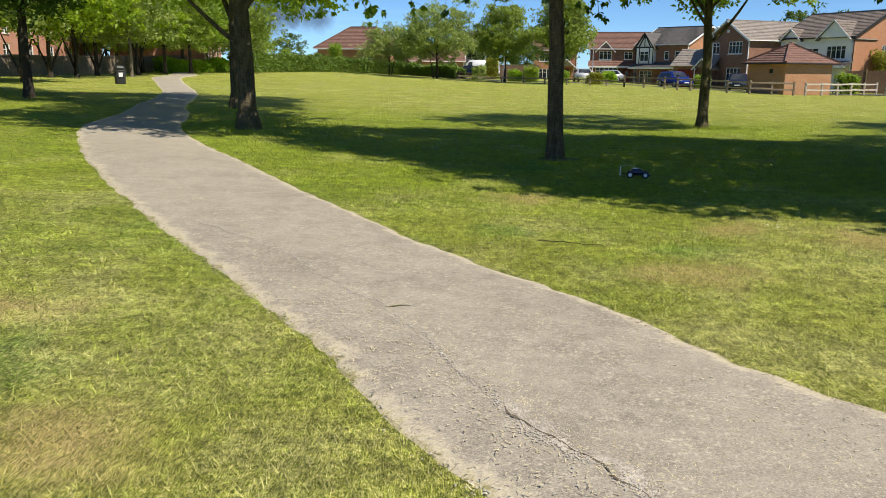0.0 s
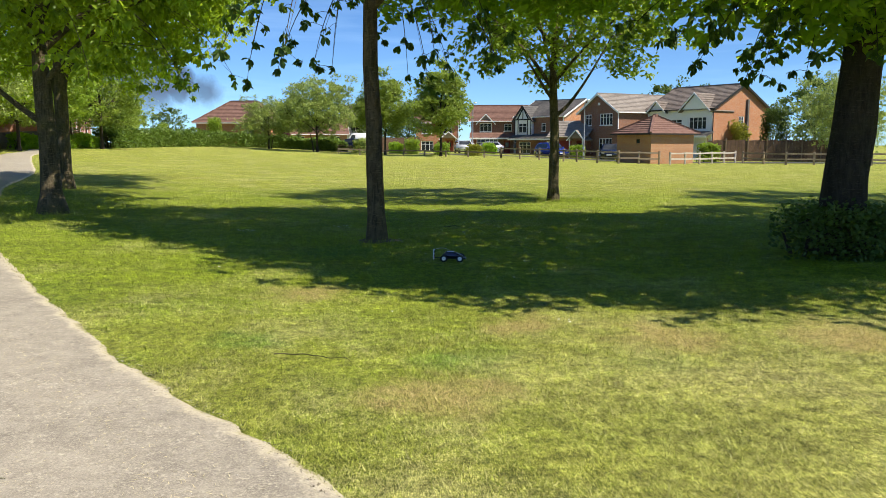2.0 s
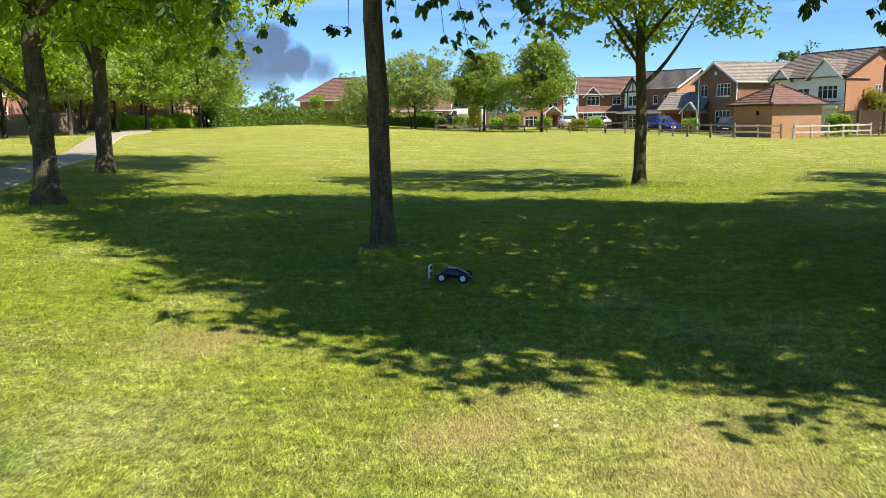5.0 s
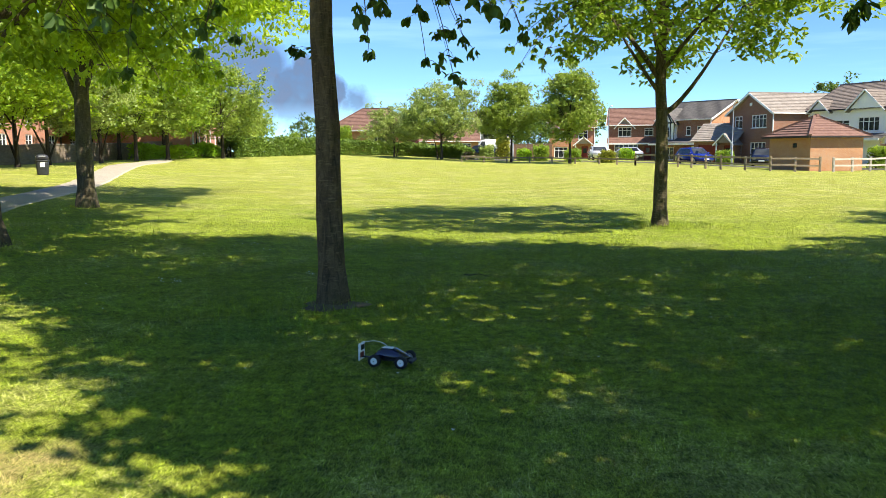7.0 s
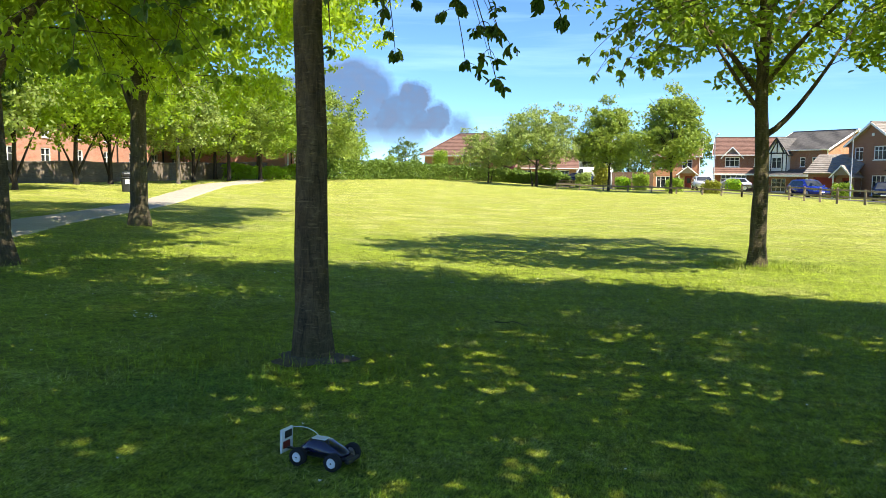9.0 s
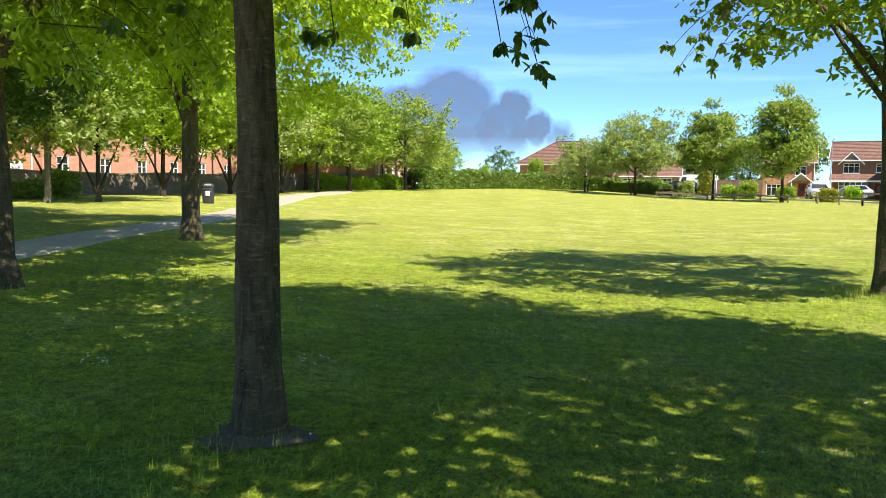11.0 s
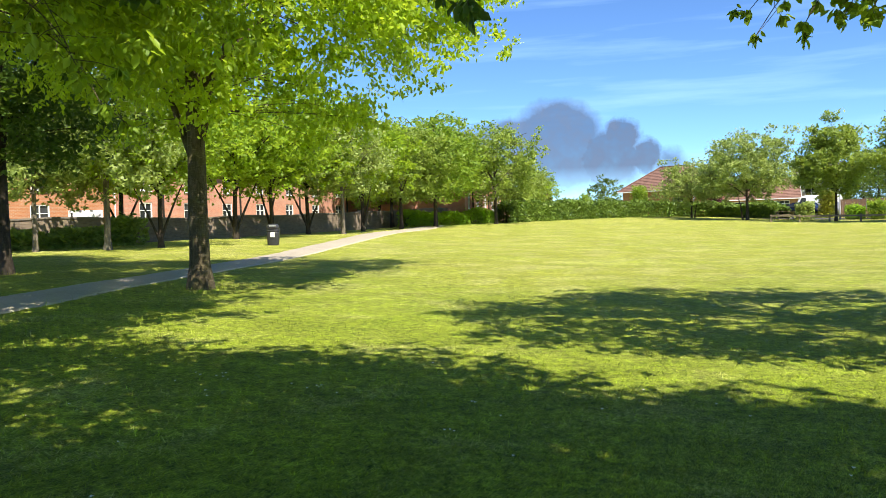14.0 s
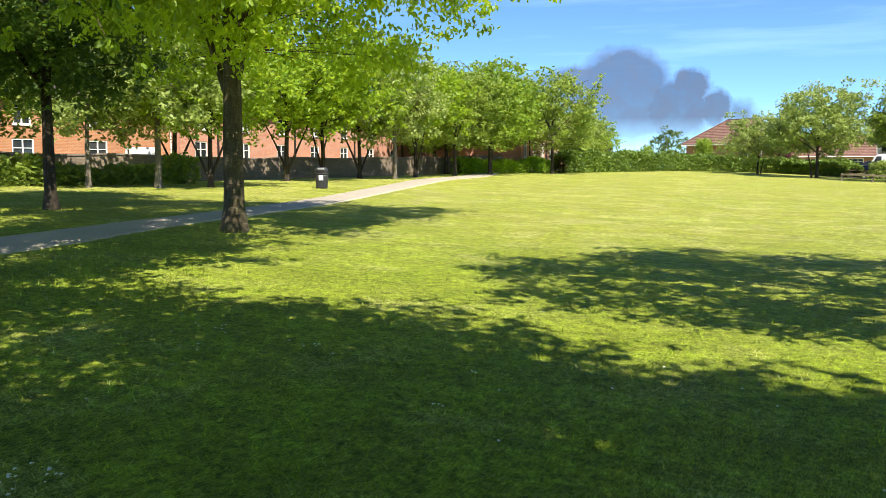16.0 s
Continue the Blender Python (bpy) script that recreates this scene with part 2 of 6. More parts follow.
def bark(name, c1, c2, moss=(0.12, 0.14, 0.05)):
    """Bark with fine upright furrows, short cross marks, dark blotches and a little moss."""
    m = Mat(name, 0.92, 0, 0.15)
    ridges = m.noise(15, 6, 0.75, (1, 1, 0.2), distortion=0.7)
    marks = m.noise(11, 5, 0.7, (0.9, 0.9, 4.5), distortion=0.4)
    blot = m.noise(4.5, 5, 0.7, (1, 1, 0.7))
    big = m.noise(1.3, 3)
    c = m.mix(m.ramp(ridges, 0.36, 0.64), c1, c2)
    c = m.mix(m.ramp(marks, 0.56, 0.66, 0, 0.75), c, tuple(v * 1.55 for v in c2))
    c = m.mix(m.ramp(marks, 0.4, 0.32, 0, 0.7), c, tuple(v * 0.5 for v in c1))
    c = m.mix(m.ramp(blot, 0.56, 0.68, 0, 0.6), c, c1)
    c = m.mix(m.ramp(big, 0.5, 0.75, 0, 0.55), c, moss)
    m.color(c)
    m.bump(m.math("ADD", ridges, m.math("MULTIPLY", marks, 0.9)), 1.0, 0.04)
    return m.m


def brick(name, c1, c2, mortar, scale=1.0):
    """Brickwork, courses of 75 mm."""
    m = Mat(name, 0.88, 0, 0.2)
    uv = m.tc.outputs["UV"]
    b = m.n.new("ShaderNodeTexBrick")
    b.inputs["Scale"].default_value = 1.0
    b.inputs["Brick Width"].default_value, b.inputs["Row Height"].default_value = 0.225 * scale, 0.075 * scale
    b.inputs["Mortar Size"].default_value = 0.006 * scale
    b.inputs["Color1"].default_value, b.inputs["Color2"].default_value = (*c1, 1), (*c2, 1)
    b.inputs["Mortar"].default_value = (*mortar, 1)
    m.l.new(uv, b.inputs["Vector"])
    big = m.noise(0.6, 4)
    c = m.mix(m.ramp(big, 0.35, 0.7, 0, 0.4), b.outputs["Color"], tuple(v * 0.7 for v in c1))
    c = m.mix(m.ramp(m.noise(4, 4), 0.5, 0.75, 0, 0.3), c, tuple(min(1, v * 1.3) for v in c2))
    m.color(c)
    m.bump(b.outputs["Fac"], -0.4, 0.01)
    return m.m


def roof_tile(name, c1, c2):
    m = Mat(name, 0.85, 0, 0.25)
    r = m.noise(2.0, 4, 0.7)
    f = m.noise(9, 3)
    c = m.mix(m.ramp(r, 0.35, 0.65), c1, c2)
    c = m.mix(m.ramp(f, 0.5, 0.7, 0, 0.4), c, tuple(v * 0.65 for v in c1))
    m.color(c)
    m.bump(f, 0.3, 0.02)
    return m.m


M = {}
M["meadow"] = grass_ground()
M["blade"] = grass_blade()
M["path"] = path_surface()
M["bark_dark"] = bark("bark_dark", (0.03, 0.024, 0.018), (0.078, 0.062, 0.046), (0.06, 0.06, 0.03))
M["bark_grey"] = bark("bark_grey", (0.05, 0.041, 0.026), (0.16, 0.13, 0.08), (0.13, 0.125, 0.04))
M["bark_brown"] = bark("bark_brown", (0.062, 0.044, 0.026), (0.2, 0.142, 0.078), (0.13, 0.11, 0.045))
M["bark_pale"] = bark("bark_pale", (0.12, 0.1, 0.08), (0.25, 0.21, 0.16), (0.15, 0.15, 0.08))
M["leaf_lime"] = foliage("leaf_lime", (0.14, 0.25, 0.015), (0.33, 0.455, 0.035), (0.72, 0.88, 0.06), 0.53)
M["leaf_park"] = foliage("leaf_park", (0.09, 0.17, 0.014), (0.23, 0.34, 0.03), (0.58, 0.75, 0.05), 0.48)
M["leaf_mid"] = foliage("leaf_mid", (0.085, 0.165, 0.018), (0.2, 0.3, 0.04), (0.5, 0.66, 0.06), 0.45)
M["leaf_olive"] = foliage("leaf_olive", (0.12, 0.185, 0.03), (0.26, 0.34, 0.07), (0.48, 0.6, 0.09), 0.42)
M["leaf_dark"] = foliage("leaf_dark", (0.06, 0.125, 0.016), (0.13, 0.22, 0.03), (0.66, 0.92, 0.08), 0.6)
# tree_l's own dark leaf; on b and d sprigs it paints in backlit shade
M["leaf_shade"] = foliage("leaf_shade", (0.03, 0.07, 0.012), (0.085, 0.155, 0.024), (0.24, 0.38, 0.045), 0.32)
M["leaf_grey"] = foliage("leaf_grey", (0.17, 0.23, 0.06), (0.34, 0.41, 0.13), (0.5, 0.62, 0.14), 0.42)
M["leaf_hedge"] = foliage("leaf_hedge", (0.05, 0.105, 0.018), (0.17, 0.26, 0.04), (0.28, 0.4, 0.05), 0.32)
M["leaf_far"] = foliage("leaf_far", (0.05, 0.095, 0.02), (0.12, 0.18, 0.04), (0.2, 0.3, 0.05), 0.35)
M["leaf_purple"] = foliage("leaf_purple", (0.06, 0.02, 0.025), (0.13, 0.04, 0.05), (0.2, 0.06, 0.06), 0.3)
M["leaf_yellow"] = foliage("leaf_yellow", (0.16, 0.18, 0.02), (0.33, 0.33, 0.04), (0.4, 0.42, 0.05), 0.35)
M["brick_red"] = brick("brick_red", (0.3, 0.105, 0.055), (0.37, 0.14, 0.075), (0.4, 0.34, 0.28))
M["brick_orange"] = brick("brick_orange", (0.39, 0.16, 0.078), (0.46, 0.205, 0.102), (0.45, 0.38, 0.3))
M["brick_brown"] = brick("brick_brown", (0.22, 0.1, 0.065), (0.29, 0.135, 0.085), (0.3, 0.26, 0.22))
M["brick_buff"] = brick("brick_buff", (0.36, 0.17, 0.085), (0.43, 0.215, 0.11), (0.42, 0.36, 0.27))
M["brick_salmon"] = brick("brick_salmon", (0.46, 0.2, 0.14), (0.55, 0.26, 0.18), (0.48, 0.4, 0.34))
M["wall_dark"] = brick("wall_dark", (0.18, 0.14, 0.105), (0.27, 0.207, 0.15), (0.24, 0.21, 0.18))
M["roof_brown"] = roof_tile("roof_brown", (0.155, 0.085, 0.068), (0.225, 0.13, 0.102))
M["roof_red"] = roof_tile("roof_red", (0.15, 0.085, 0.066), (0.215, 0.12, 0.094))
M["roof_taupe"] = roof_tile("roof_taupe", (0.135, 0.11, 0.095), (0.22, 0.185, 0.16))
M["roof_grey"] = roof_tile("roof_grey", (0.22, 0.19, 0.165), (0.32, 0.285, 0.25))
M["roof_dark"] = roof_tile("roof_dark", (0.085, 0.08, 0.078), (0.15, 0.14, 0.13))
M["render_white"] = plain("render_white", (0.84, 0.84, 0.82), 0.8, 0, 6, 0.05)
M["pvc"] = plain("white_plastic", (0.8, 0.8, 0.79), 0.35, 0, 8, 0.05, 0)
M["black_timber"] = plain("black_timber", (0.025, 0.023, 0.022), 0.6, 0, 14, 0.3)
M["fence_wood"] = plain("weathered_wood", (0.2, 0.14, 0.09), 0.85, 0, 9, 0.45)
M["rail_wood"] = plain("grey_rail_wood", (0.26, 0.2, 0.14), 0.85, 0, 9, 0.45)
M["panel_wood"] = plain("brown_fence_panel", (0.14, 0.085, 0.055), 0.85, 0, 7, 0.45)
M["door_red"] = plain("red_paint", (0.2, 0.025, 0.02), 0.4, 0, 6, 0.15)
M["tarmac"] = plain("road_tarmac", (0.075, 0.073, 0.07), 0.9, 0, 30, 0.3)
M["rubber"] = plain("rubber", (0.02, 0.02, 0.021), 0.75, 0, 20, 0.3)
M["alloy"] = plain("alloy", (0.5, 0.5, 0.52), 0.3, 0.9, 20, 0.1, 0)
M["plastic_black"] = plain("black_plastic", (0.022, 0.022, 0.025), 0.4, 0, 15, 0.3)
M["bin_grey"] = plain("dark_grey_plastic", (0.035, 0.036, 0.04), 0.45, 0, 8, 0.3)
M["steel"] = plain("galvanised_steel", (0.42, 0.43, 0.44), 0.5, 0.7, 14, 0.2)
M["paper"] = plain("white_label", (0.75, 0.76, 0.75), 0.5, 0, 8, 0.1, 0)
M["stone"] = plain("pale_stone", (0.45, 0.42, 0.36), 0.9, 0, 30, 0.3)
M["straw"] = plain("dry_straw", (0.58, 0.5, 0.32), 0.9, 0, 40, 0.4)
M["grit"] = plain("path_grit", (0.43, 0.39, 0.335), 0.9, 0, 30, 0.3)
M["soil"] = plain("dry_soil", (0.13, 0.1, 0.068), 0.95, 0, 25, 0.45, 0.4)
M["rail_pale"] = plain("pale_rail_wood", (0.46, 0.41, 0.34), 0.8, 0, 9, 0.25)
M["twig"] = plain("dry_twig", (0.1, 0.1, 0.045), 0.9, 0, 30, 0.3)
M["petal"] = plain("white_petal", (0.8, 0.8, 0.76), 0.7, 0, 30, 0.1, 0)


def car_paint(name, c):
    m = Mat(name, 0.25, 0.2, 0.5)
    m.color(m.mix(m.ramp(m.noise(2, 3), 0.35, 0.65), tuple(v * 0.92 for v in c), c))
    m.b.inputs["Coat Weight"].default_value = 0.6
    m.b.inputs["Coat Roughness"].default_value = 0.08
    return m.m


M["blue_paint"] = car_paint("blue_paint", (0.012, 0.03, 0.27))
M["navy_paint"] = car_paint("navy_paint", (0.01, 0.013, 0.045))
M["white_paint"] = car_paint("white_paint", (0.75, 0.75, 0.75))
M["silver_paint"] = car_paint("silver_paint", (0.26, 0.28, 0.33))
glass = Mat("window_glass", 0.05, 0, 0.5)
glass.color(glass.mix(glass.ramp(glass.noise(0.8, 2), 0.4, 0.6), (0.02, 0.024, 0.028), (0.05, 0.055, 0.06)))
M["glass"] = glass.m


# ---- building blocks ----
def link(name, data, parent=None, label=""):
    ob = new(name, data)
    if parent is not None:
        ob.parent = parent
    if label:
        ob["label"] = label
    return ob


def part(name, bm, material, parent, label=""):
    """Links a bmesh as one mesh object under a thing or under a part."""
    me = bpy.data.meshes.new(name)
    bm.to_mesh(me)
    bm.free()
    me.materials.append(material)
    return link(name, me, parent, label)


def raw(name, verts, faces, material, parent=None, smooth=False, label=""):
    me = bpy.data.meshes.new(name)
    me.from_pydata([tuple(v) for v in verts], [], [tuple(f) for f in faces])
    me.materials.append(material)
    if smooth:
        me.shade_smooth()
    return link(name, me, parent, label)


def packed(name, verts, loops, sides, material, parent=None):
    """A mesh of equal polygons from arrays: verts (n, 3), loops (m, sides)."""
    me = bpy.data.meshes.new(name)
    verts = np.ascontiguousarray(verts, np.float32)
    loops = np.ascontiguousarray(loops, np.int32)
    me.vertices.add(len(verts))
    me.vertices.foreach_set("co", verts.ravel())
    me.loops.add(loops.size)
    me.loops.foreach_set("vertex_index", loops.ravel())
    me.polygons.add(len(loops))
    me.polygons.foreach_set("loop_start", np.arange(0, loops.size, sides, dtype=np.int32))
    me.update(calc_edges=True)
    me.materials.append(material)
    return link(name, me, parent)


def thing(name, label, category, m=None, group="", kind=""):
    ob = new(name)
    ob.empty_display_size = 0.2
    if m is not None:
        ob.matrix_world = m
    return tagged(ob, label, category, group, kind)


def box_bm(x0, y0, z0, x1, y1, z1, bevel=0.0):
    bm = bmesh.new()
    bmesh.ops.create_cube(bm, size=1)
    for v in bm.verts:
        v.co = Vector(((x0 + x1) / 2 + v.co.x * (x1 - x0), (y0 + y1) / 2 + v.co.y * (y1 - y0), (z0 + z1) / 2 + v.co.z * (z1 - z0)))
    if bevel:
        bmesh.ops.bevel(bm, geom=bm.edges[:], offset=bevel, segments=1, affect="EDGES")
    return bm


def tube(points, radii, sides=8, wobble=0.0, rng=None):
    """Vertices and quads of a tapered tube along points."""
    pts = np.asarray(points, float)
    n = len(pts)
    tan = np.gradient(pts, axis=0)
    tan /= np.linalg.norm(tan, axis=1)[:, None] + 1e-9
    ref = np.array([0.0, 1.0, 0.0]) if abs(tan[0][1]) < 0.9 else np.array([1.0, 0, 0])
    verts = []
    for i in range(n):
        a = np.cross(tan[i], ref)
        a /= np.linalg.norm(a) + 1e-9
        b = np.cross(tan[i], a)
        ang = np.arange(sides) * 2 * np.pi / sides
        r = radii[i] * (1 + (wobble * rng.normal(size=sides) if wobble else 0))
        verts.append(pts[i] + (np.cos(ang) * r)[:, None] * a + (np.sin(ang) * r)[:, None] * b)
    verts = np.concatenate(verts)
    faces = [(i * sides + k, i * sides + (k + 1) % sides, (i + 1) * sides + (k + 1) % sides, (i + 1) * sides + k) for i in range(n - 1) for k in range(sides)]
    return verts, faces


def join_tubes(items):
    vs, fs, o = [], [], 0
    for v, f in items:
        vs.append(v)
        fs += [tuple(i + o for i in q) for q in f]
        o += len(v)
    return np.concatenate(vs), fs


def leaves(name, centres, size, material, parent, rng, droop=0.3, aspect=0.55, out=None):
    """Folded leaf blades, four corners each, at the given places."""
    n = len(centres)
    az = rng.uniform(0, 2 * np.pi, n)
    dip = rng.normal(-droop, 0.5, n)
    d = np.stack([np.cos(az) * np.cos(dip), np.sin(az) * np.cos(dip), np.sin(dip)], 1)
    up = np.stack([rng.normal(0, 0.8, n), rng.normal(0, 0.8, n), np.ones(n)], 1)
    side = np.cross(d, up)
    side /= np.linalg.norm(side, axis=1)[:, None] + 1e-9
    nor = np.cross(side, d)
    s = size * rng.uniform(0.65, 1.25, n)[:, None]
    a = centres - d * s * 0.5
    tip = centres + d * s * 0.5 - nor * s * 0.08
    mid = centres - d * s * 0.04 + nor * s * 0.07
    l = mid + side * s * aspect * 0.5 - nor * s * 0.1
    r = mid - side * s * aspect * 0.5 - nor * s * 0.1
    verts = np.stack([a, l, tip, r], 1).reshape(-1, 3)
    base = np.arange(n)[:, None] * 4
    quads = base + np.array([[0, 1, 2, 3]])
    return packed(name, verts, quads, 4, material, parent)


def fine_leaves(name, centres, size, material, parent, rng, droop=0.3, aspect=0.5, spread=0.45):
    """Pointed oval leaves of two halves folded along the midrib, six corners each, that spread outwards from where they spring."""
    n = len(centres)
    az, dip = rng.uniform(0, 2 * np.pi, n), rng.normal(-droop, 0.4, n)
    d = np.stack([np.cos(az) * np.cos(dip), np.sin(az) * np.cos(dip), np.sin(dip)], 1)
    up = np.stack([rng.normal(0, 0.8, n), rng.normal(0, 0.8, n), np.ones(n)], 1)
    side = np.cross(d, up)
    side /= np.linalg.norm(side, axis=1)[:, None] + 1e-9
    nor = np.cross(side, d)
    s = size * rng.uniform(0.6, 1.25, n)[:, None]
    w = s * aspect * rng.uniform(0.42, 0.56, n)[:, None]
    mid = centres + d * s * spread
    a, tip = mid - d * s * 0.5, mid + d * s * 0.5 - nor * s * 0.14
    b1, b2 = nor * s * 0.05 - d * s * 0.16, nor * s * 0.03 + d * s * 0.18
    verts = np.stack([a, mid + b1 + side * w * 0.9, mid + b2 + side * w, tip, mid + b2 - side * w, mid + b1 - side * w * 0.9], 1).reshape(-1, 3)
    base = np.arange(n)[:, None, None] * 6
    quads = (base + np.array([[[0, 1, 2, 3], [0, 3, 4, 5]]])).reshape(-1, 4)
    return packed(name, verts, quads, 4, material, parent)


def ground_z(x, y):
    """Height of the lawn: nearly level, rising to the belt of trees and to a low crest."""
    x, y = np.asarray(x, float), np.asarray(y, float)
    step = lambda a, b, v: (lambda t: t * t * (3 - 2 * t))(np.clip((v - a) / (b - a), 0, 1))
    u = np.clip(-x, -200, 40)
    yy = np.clip(y, -60, 150)
    rise = 0.033 * ((np.sqrt(u * u + 16) + u) / 2 - 1.2) * (1 - 0.75 * step(24, 34, u))
    mound = 0.45 * np.exp(-((x + 25) ** 2 + (y - 110) ** 2) / 1800) * (1 - 0.5 * step(30, 45, u))
    return 0.004 * (yy - 14) * (1 - 1.2 * step(12, 28, x)) + rise + mound


def gz(x, y):
    return float(ground_z(x, y))


# ---- ground ----
def graded(lo, hi, fine_lo, fine_hi, step):
    mid = np.arange(fine_lo, fine_hi + step / 2, step)
    k = np.geomspace(step, max(hi - fine_hi, 1), 34)
    k2 = np.geomspace(step, max(fine_lo - lo, 1), 34)
    return np.concatenate([(fine_lo - k2)[::-1], mid, fine_hi + k])


gx, gy = graded(-2600, 2600, -50, 50, 0.6), graded(-2600, 2600, -12, 125, 0.75)
X, Y = np.meshgrid(gx, gy)
Z = ground_z(X, Y)
near = np.exp(-((X - 2) ** 2 + (Y - 12) ** 2) / 900)
rng = np.random.default_rng(3)
Z = Z + near * rng.normal(0, 0.002, Z.shape)
nx, ny = len(gx), len(gy)
idx = np.arange(nx * ny).reshape(ny, nx)
quads = np.stack([idx[:-1, :-1], idx[:-1, 1:], idx[1:, 1:], idx[1:, :-1]], -1).reshape(-1, 4)
ground = packed("ground", np.stack([X, Y, Z], -1).reshape(-1, 3), quads, 4, M["meadow"])
ground.data.shade_smooth()
tagged(ground, "mown park lawn, patchy green with dry straw-coloured spots", "lawn", kind="structure")

# ---- the path ----
PATH_LINE = [(9.0, -9.0, 1.0), (5.6, -3.2, 1.0), (3.0, 0.6, 0.98), (1.05, 3.05, 0.95), (0.15, 4.6, 0.92), (-0.75, 5.85, 0.92), (-2.35, 8.3, 0.95), (-4.0, 11.0, 0.98),
             (-5.5, 13.6, 0.95), (-7.1, 17.0, 0.9), (-8.3, 21.2, 0.78), (-9.4, 24.4, 0.68), (-10.9, 29.6, 0.66), (-12.3, 33.9, 0.68), (-14.85, 40.2, 0.74),
             (-18.0, 47.8, 0.8), (-20.3, 54.0, 0.85), (-21.8, 61.0, 0.85), (-24.5, 68.0, 0.85)]


def smooth_line(pts, step):
    """Points along a Catmull-Rom line."""
    p = np.array([pts[0], *pts, pts[-1]], float)
    out = []
    for i in range(1, len(p) - 2):
        n = max(2, int(np.linalg.norm(p[i + 1][:2] - p[i][:2]) / step))
        for t in np.arange(n) / n:
            out.append(0.5 * (2 * p[i] + (p[i + 1] - p[i - 1]) * t + (2 * p[i - 1] - 5 * p[i] + 4 * p[i + 1] - p[i + 2]) * t * t + (3 * p[i] - p[i - 1] - 3 * p[i + 1] + p[i + 2]) * t ** 3))
    out.append(p[-2])
    return np.array(out)


line = smooth_line(PATH_LINE, 0.09)
tan = np.gradient(line[:, :2], axis=0)
tan /= np.linalg.norm(tan, axis=1)[:, None]
nrm = np.stack([-tan[:, 1], tan[:, 0]], 1)
rng = np.random.default_rng(5)
across = np.array([-1.12, -1.0, -0.9, -0.7, -0.4, 0, 0.4, 0.7, 0.9, 1.0, 1.12])
lift = np.array([-0.03, 0.008, 0.014, 0.02, 0.026, 0.03, 0.026, 0.02, 0.014, 0.008, -0.03])


def wander(n, scale, seed):
    r = np.random.default_rng(seed)
    k = np.exp(-np.linspace(-2, 2, 2 * scale + 1) ** 2)
    v = np.convolve(r.normal(size=n + 4 * scale), k / k.sum(), "same")[2 * scale:2 * scale + n]
    return v / v.std()


wl_, wr_ = 0.035 * wander(len(line), 60, 1) + 0.011 * wander(len(line), 9, 7) + 0.011 * wander(len(line), 2, 2), 0.035 * wander(len(line), 60, 3) + 0.013 * wander(len(line), 9, 8) + 0.013 * wander(len(line), 2, 4)
pv, pe = [], []
for a, h in zip(across, lift):
    edge = wl_ if a > 0 else wr_
    off = a * line[:, 2] + (edge * np.sign(a) * (abs(a) > 0.6))
    xy = line[:, :2] + nrm * off[:, None]
    pv.append(np.column_stack([xy, ground_z(xy[:, 0], xy[:, 1]) + h + 0.012]))
    pe.append(np.full(len(line), abs(a)))
pv, pe = np.stack(pv, 1), np.stack(pe, 1)
k = len(across)
idx = np.arange(len(line) * k).reshape(len(line), k)
quads = np.stack([idx[:-1, :-1], idx[:-1, 1:], idx[1:, 1:], idx[1:, :-1]], -1).reshape(-1, 4)
path = packed("pavement", pv.reshape(-1, 3), quads[:, ::-1], 4, M["path"])
path.data.attributes.new("edge", "FLOAT", "POINT").data.foreach_set("value", pe.ravel().astype(np.float32))
path.data.shade_smooth()
tagged(path, "narrow worn grey tarmac footpath with pale crumbled edges", "footpath", kind="structure")
coarse = line[::6]


def path_gap(xy):
    """Signed distance from the path's edge, negative on the path."""
    best = np.full(len(xy), 1e9)
    for i in range(len(coarse)):
        d = np.hypot(xy[:, 0] - coarse[i, 0], xy[:, 1] - coarse[i, 1]) - coarse[i, 2]
        best = np.minimum(best, d)
    return best


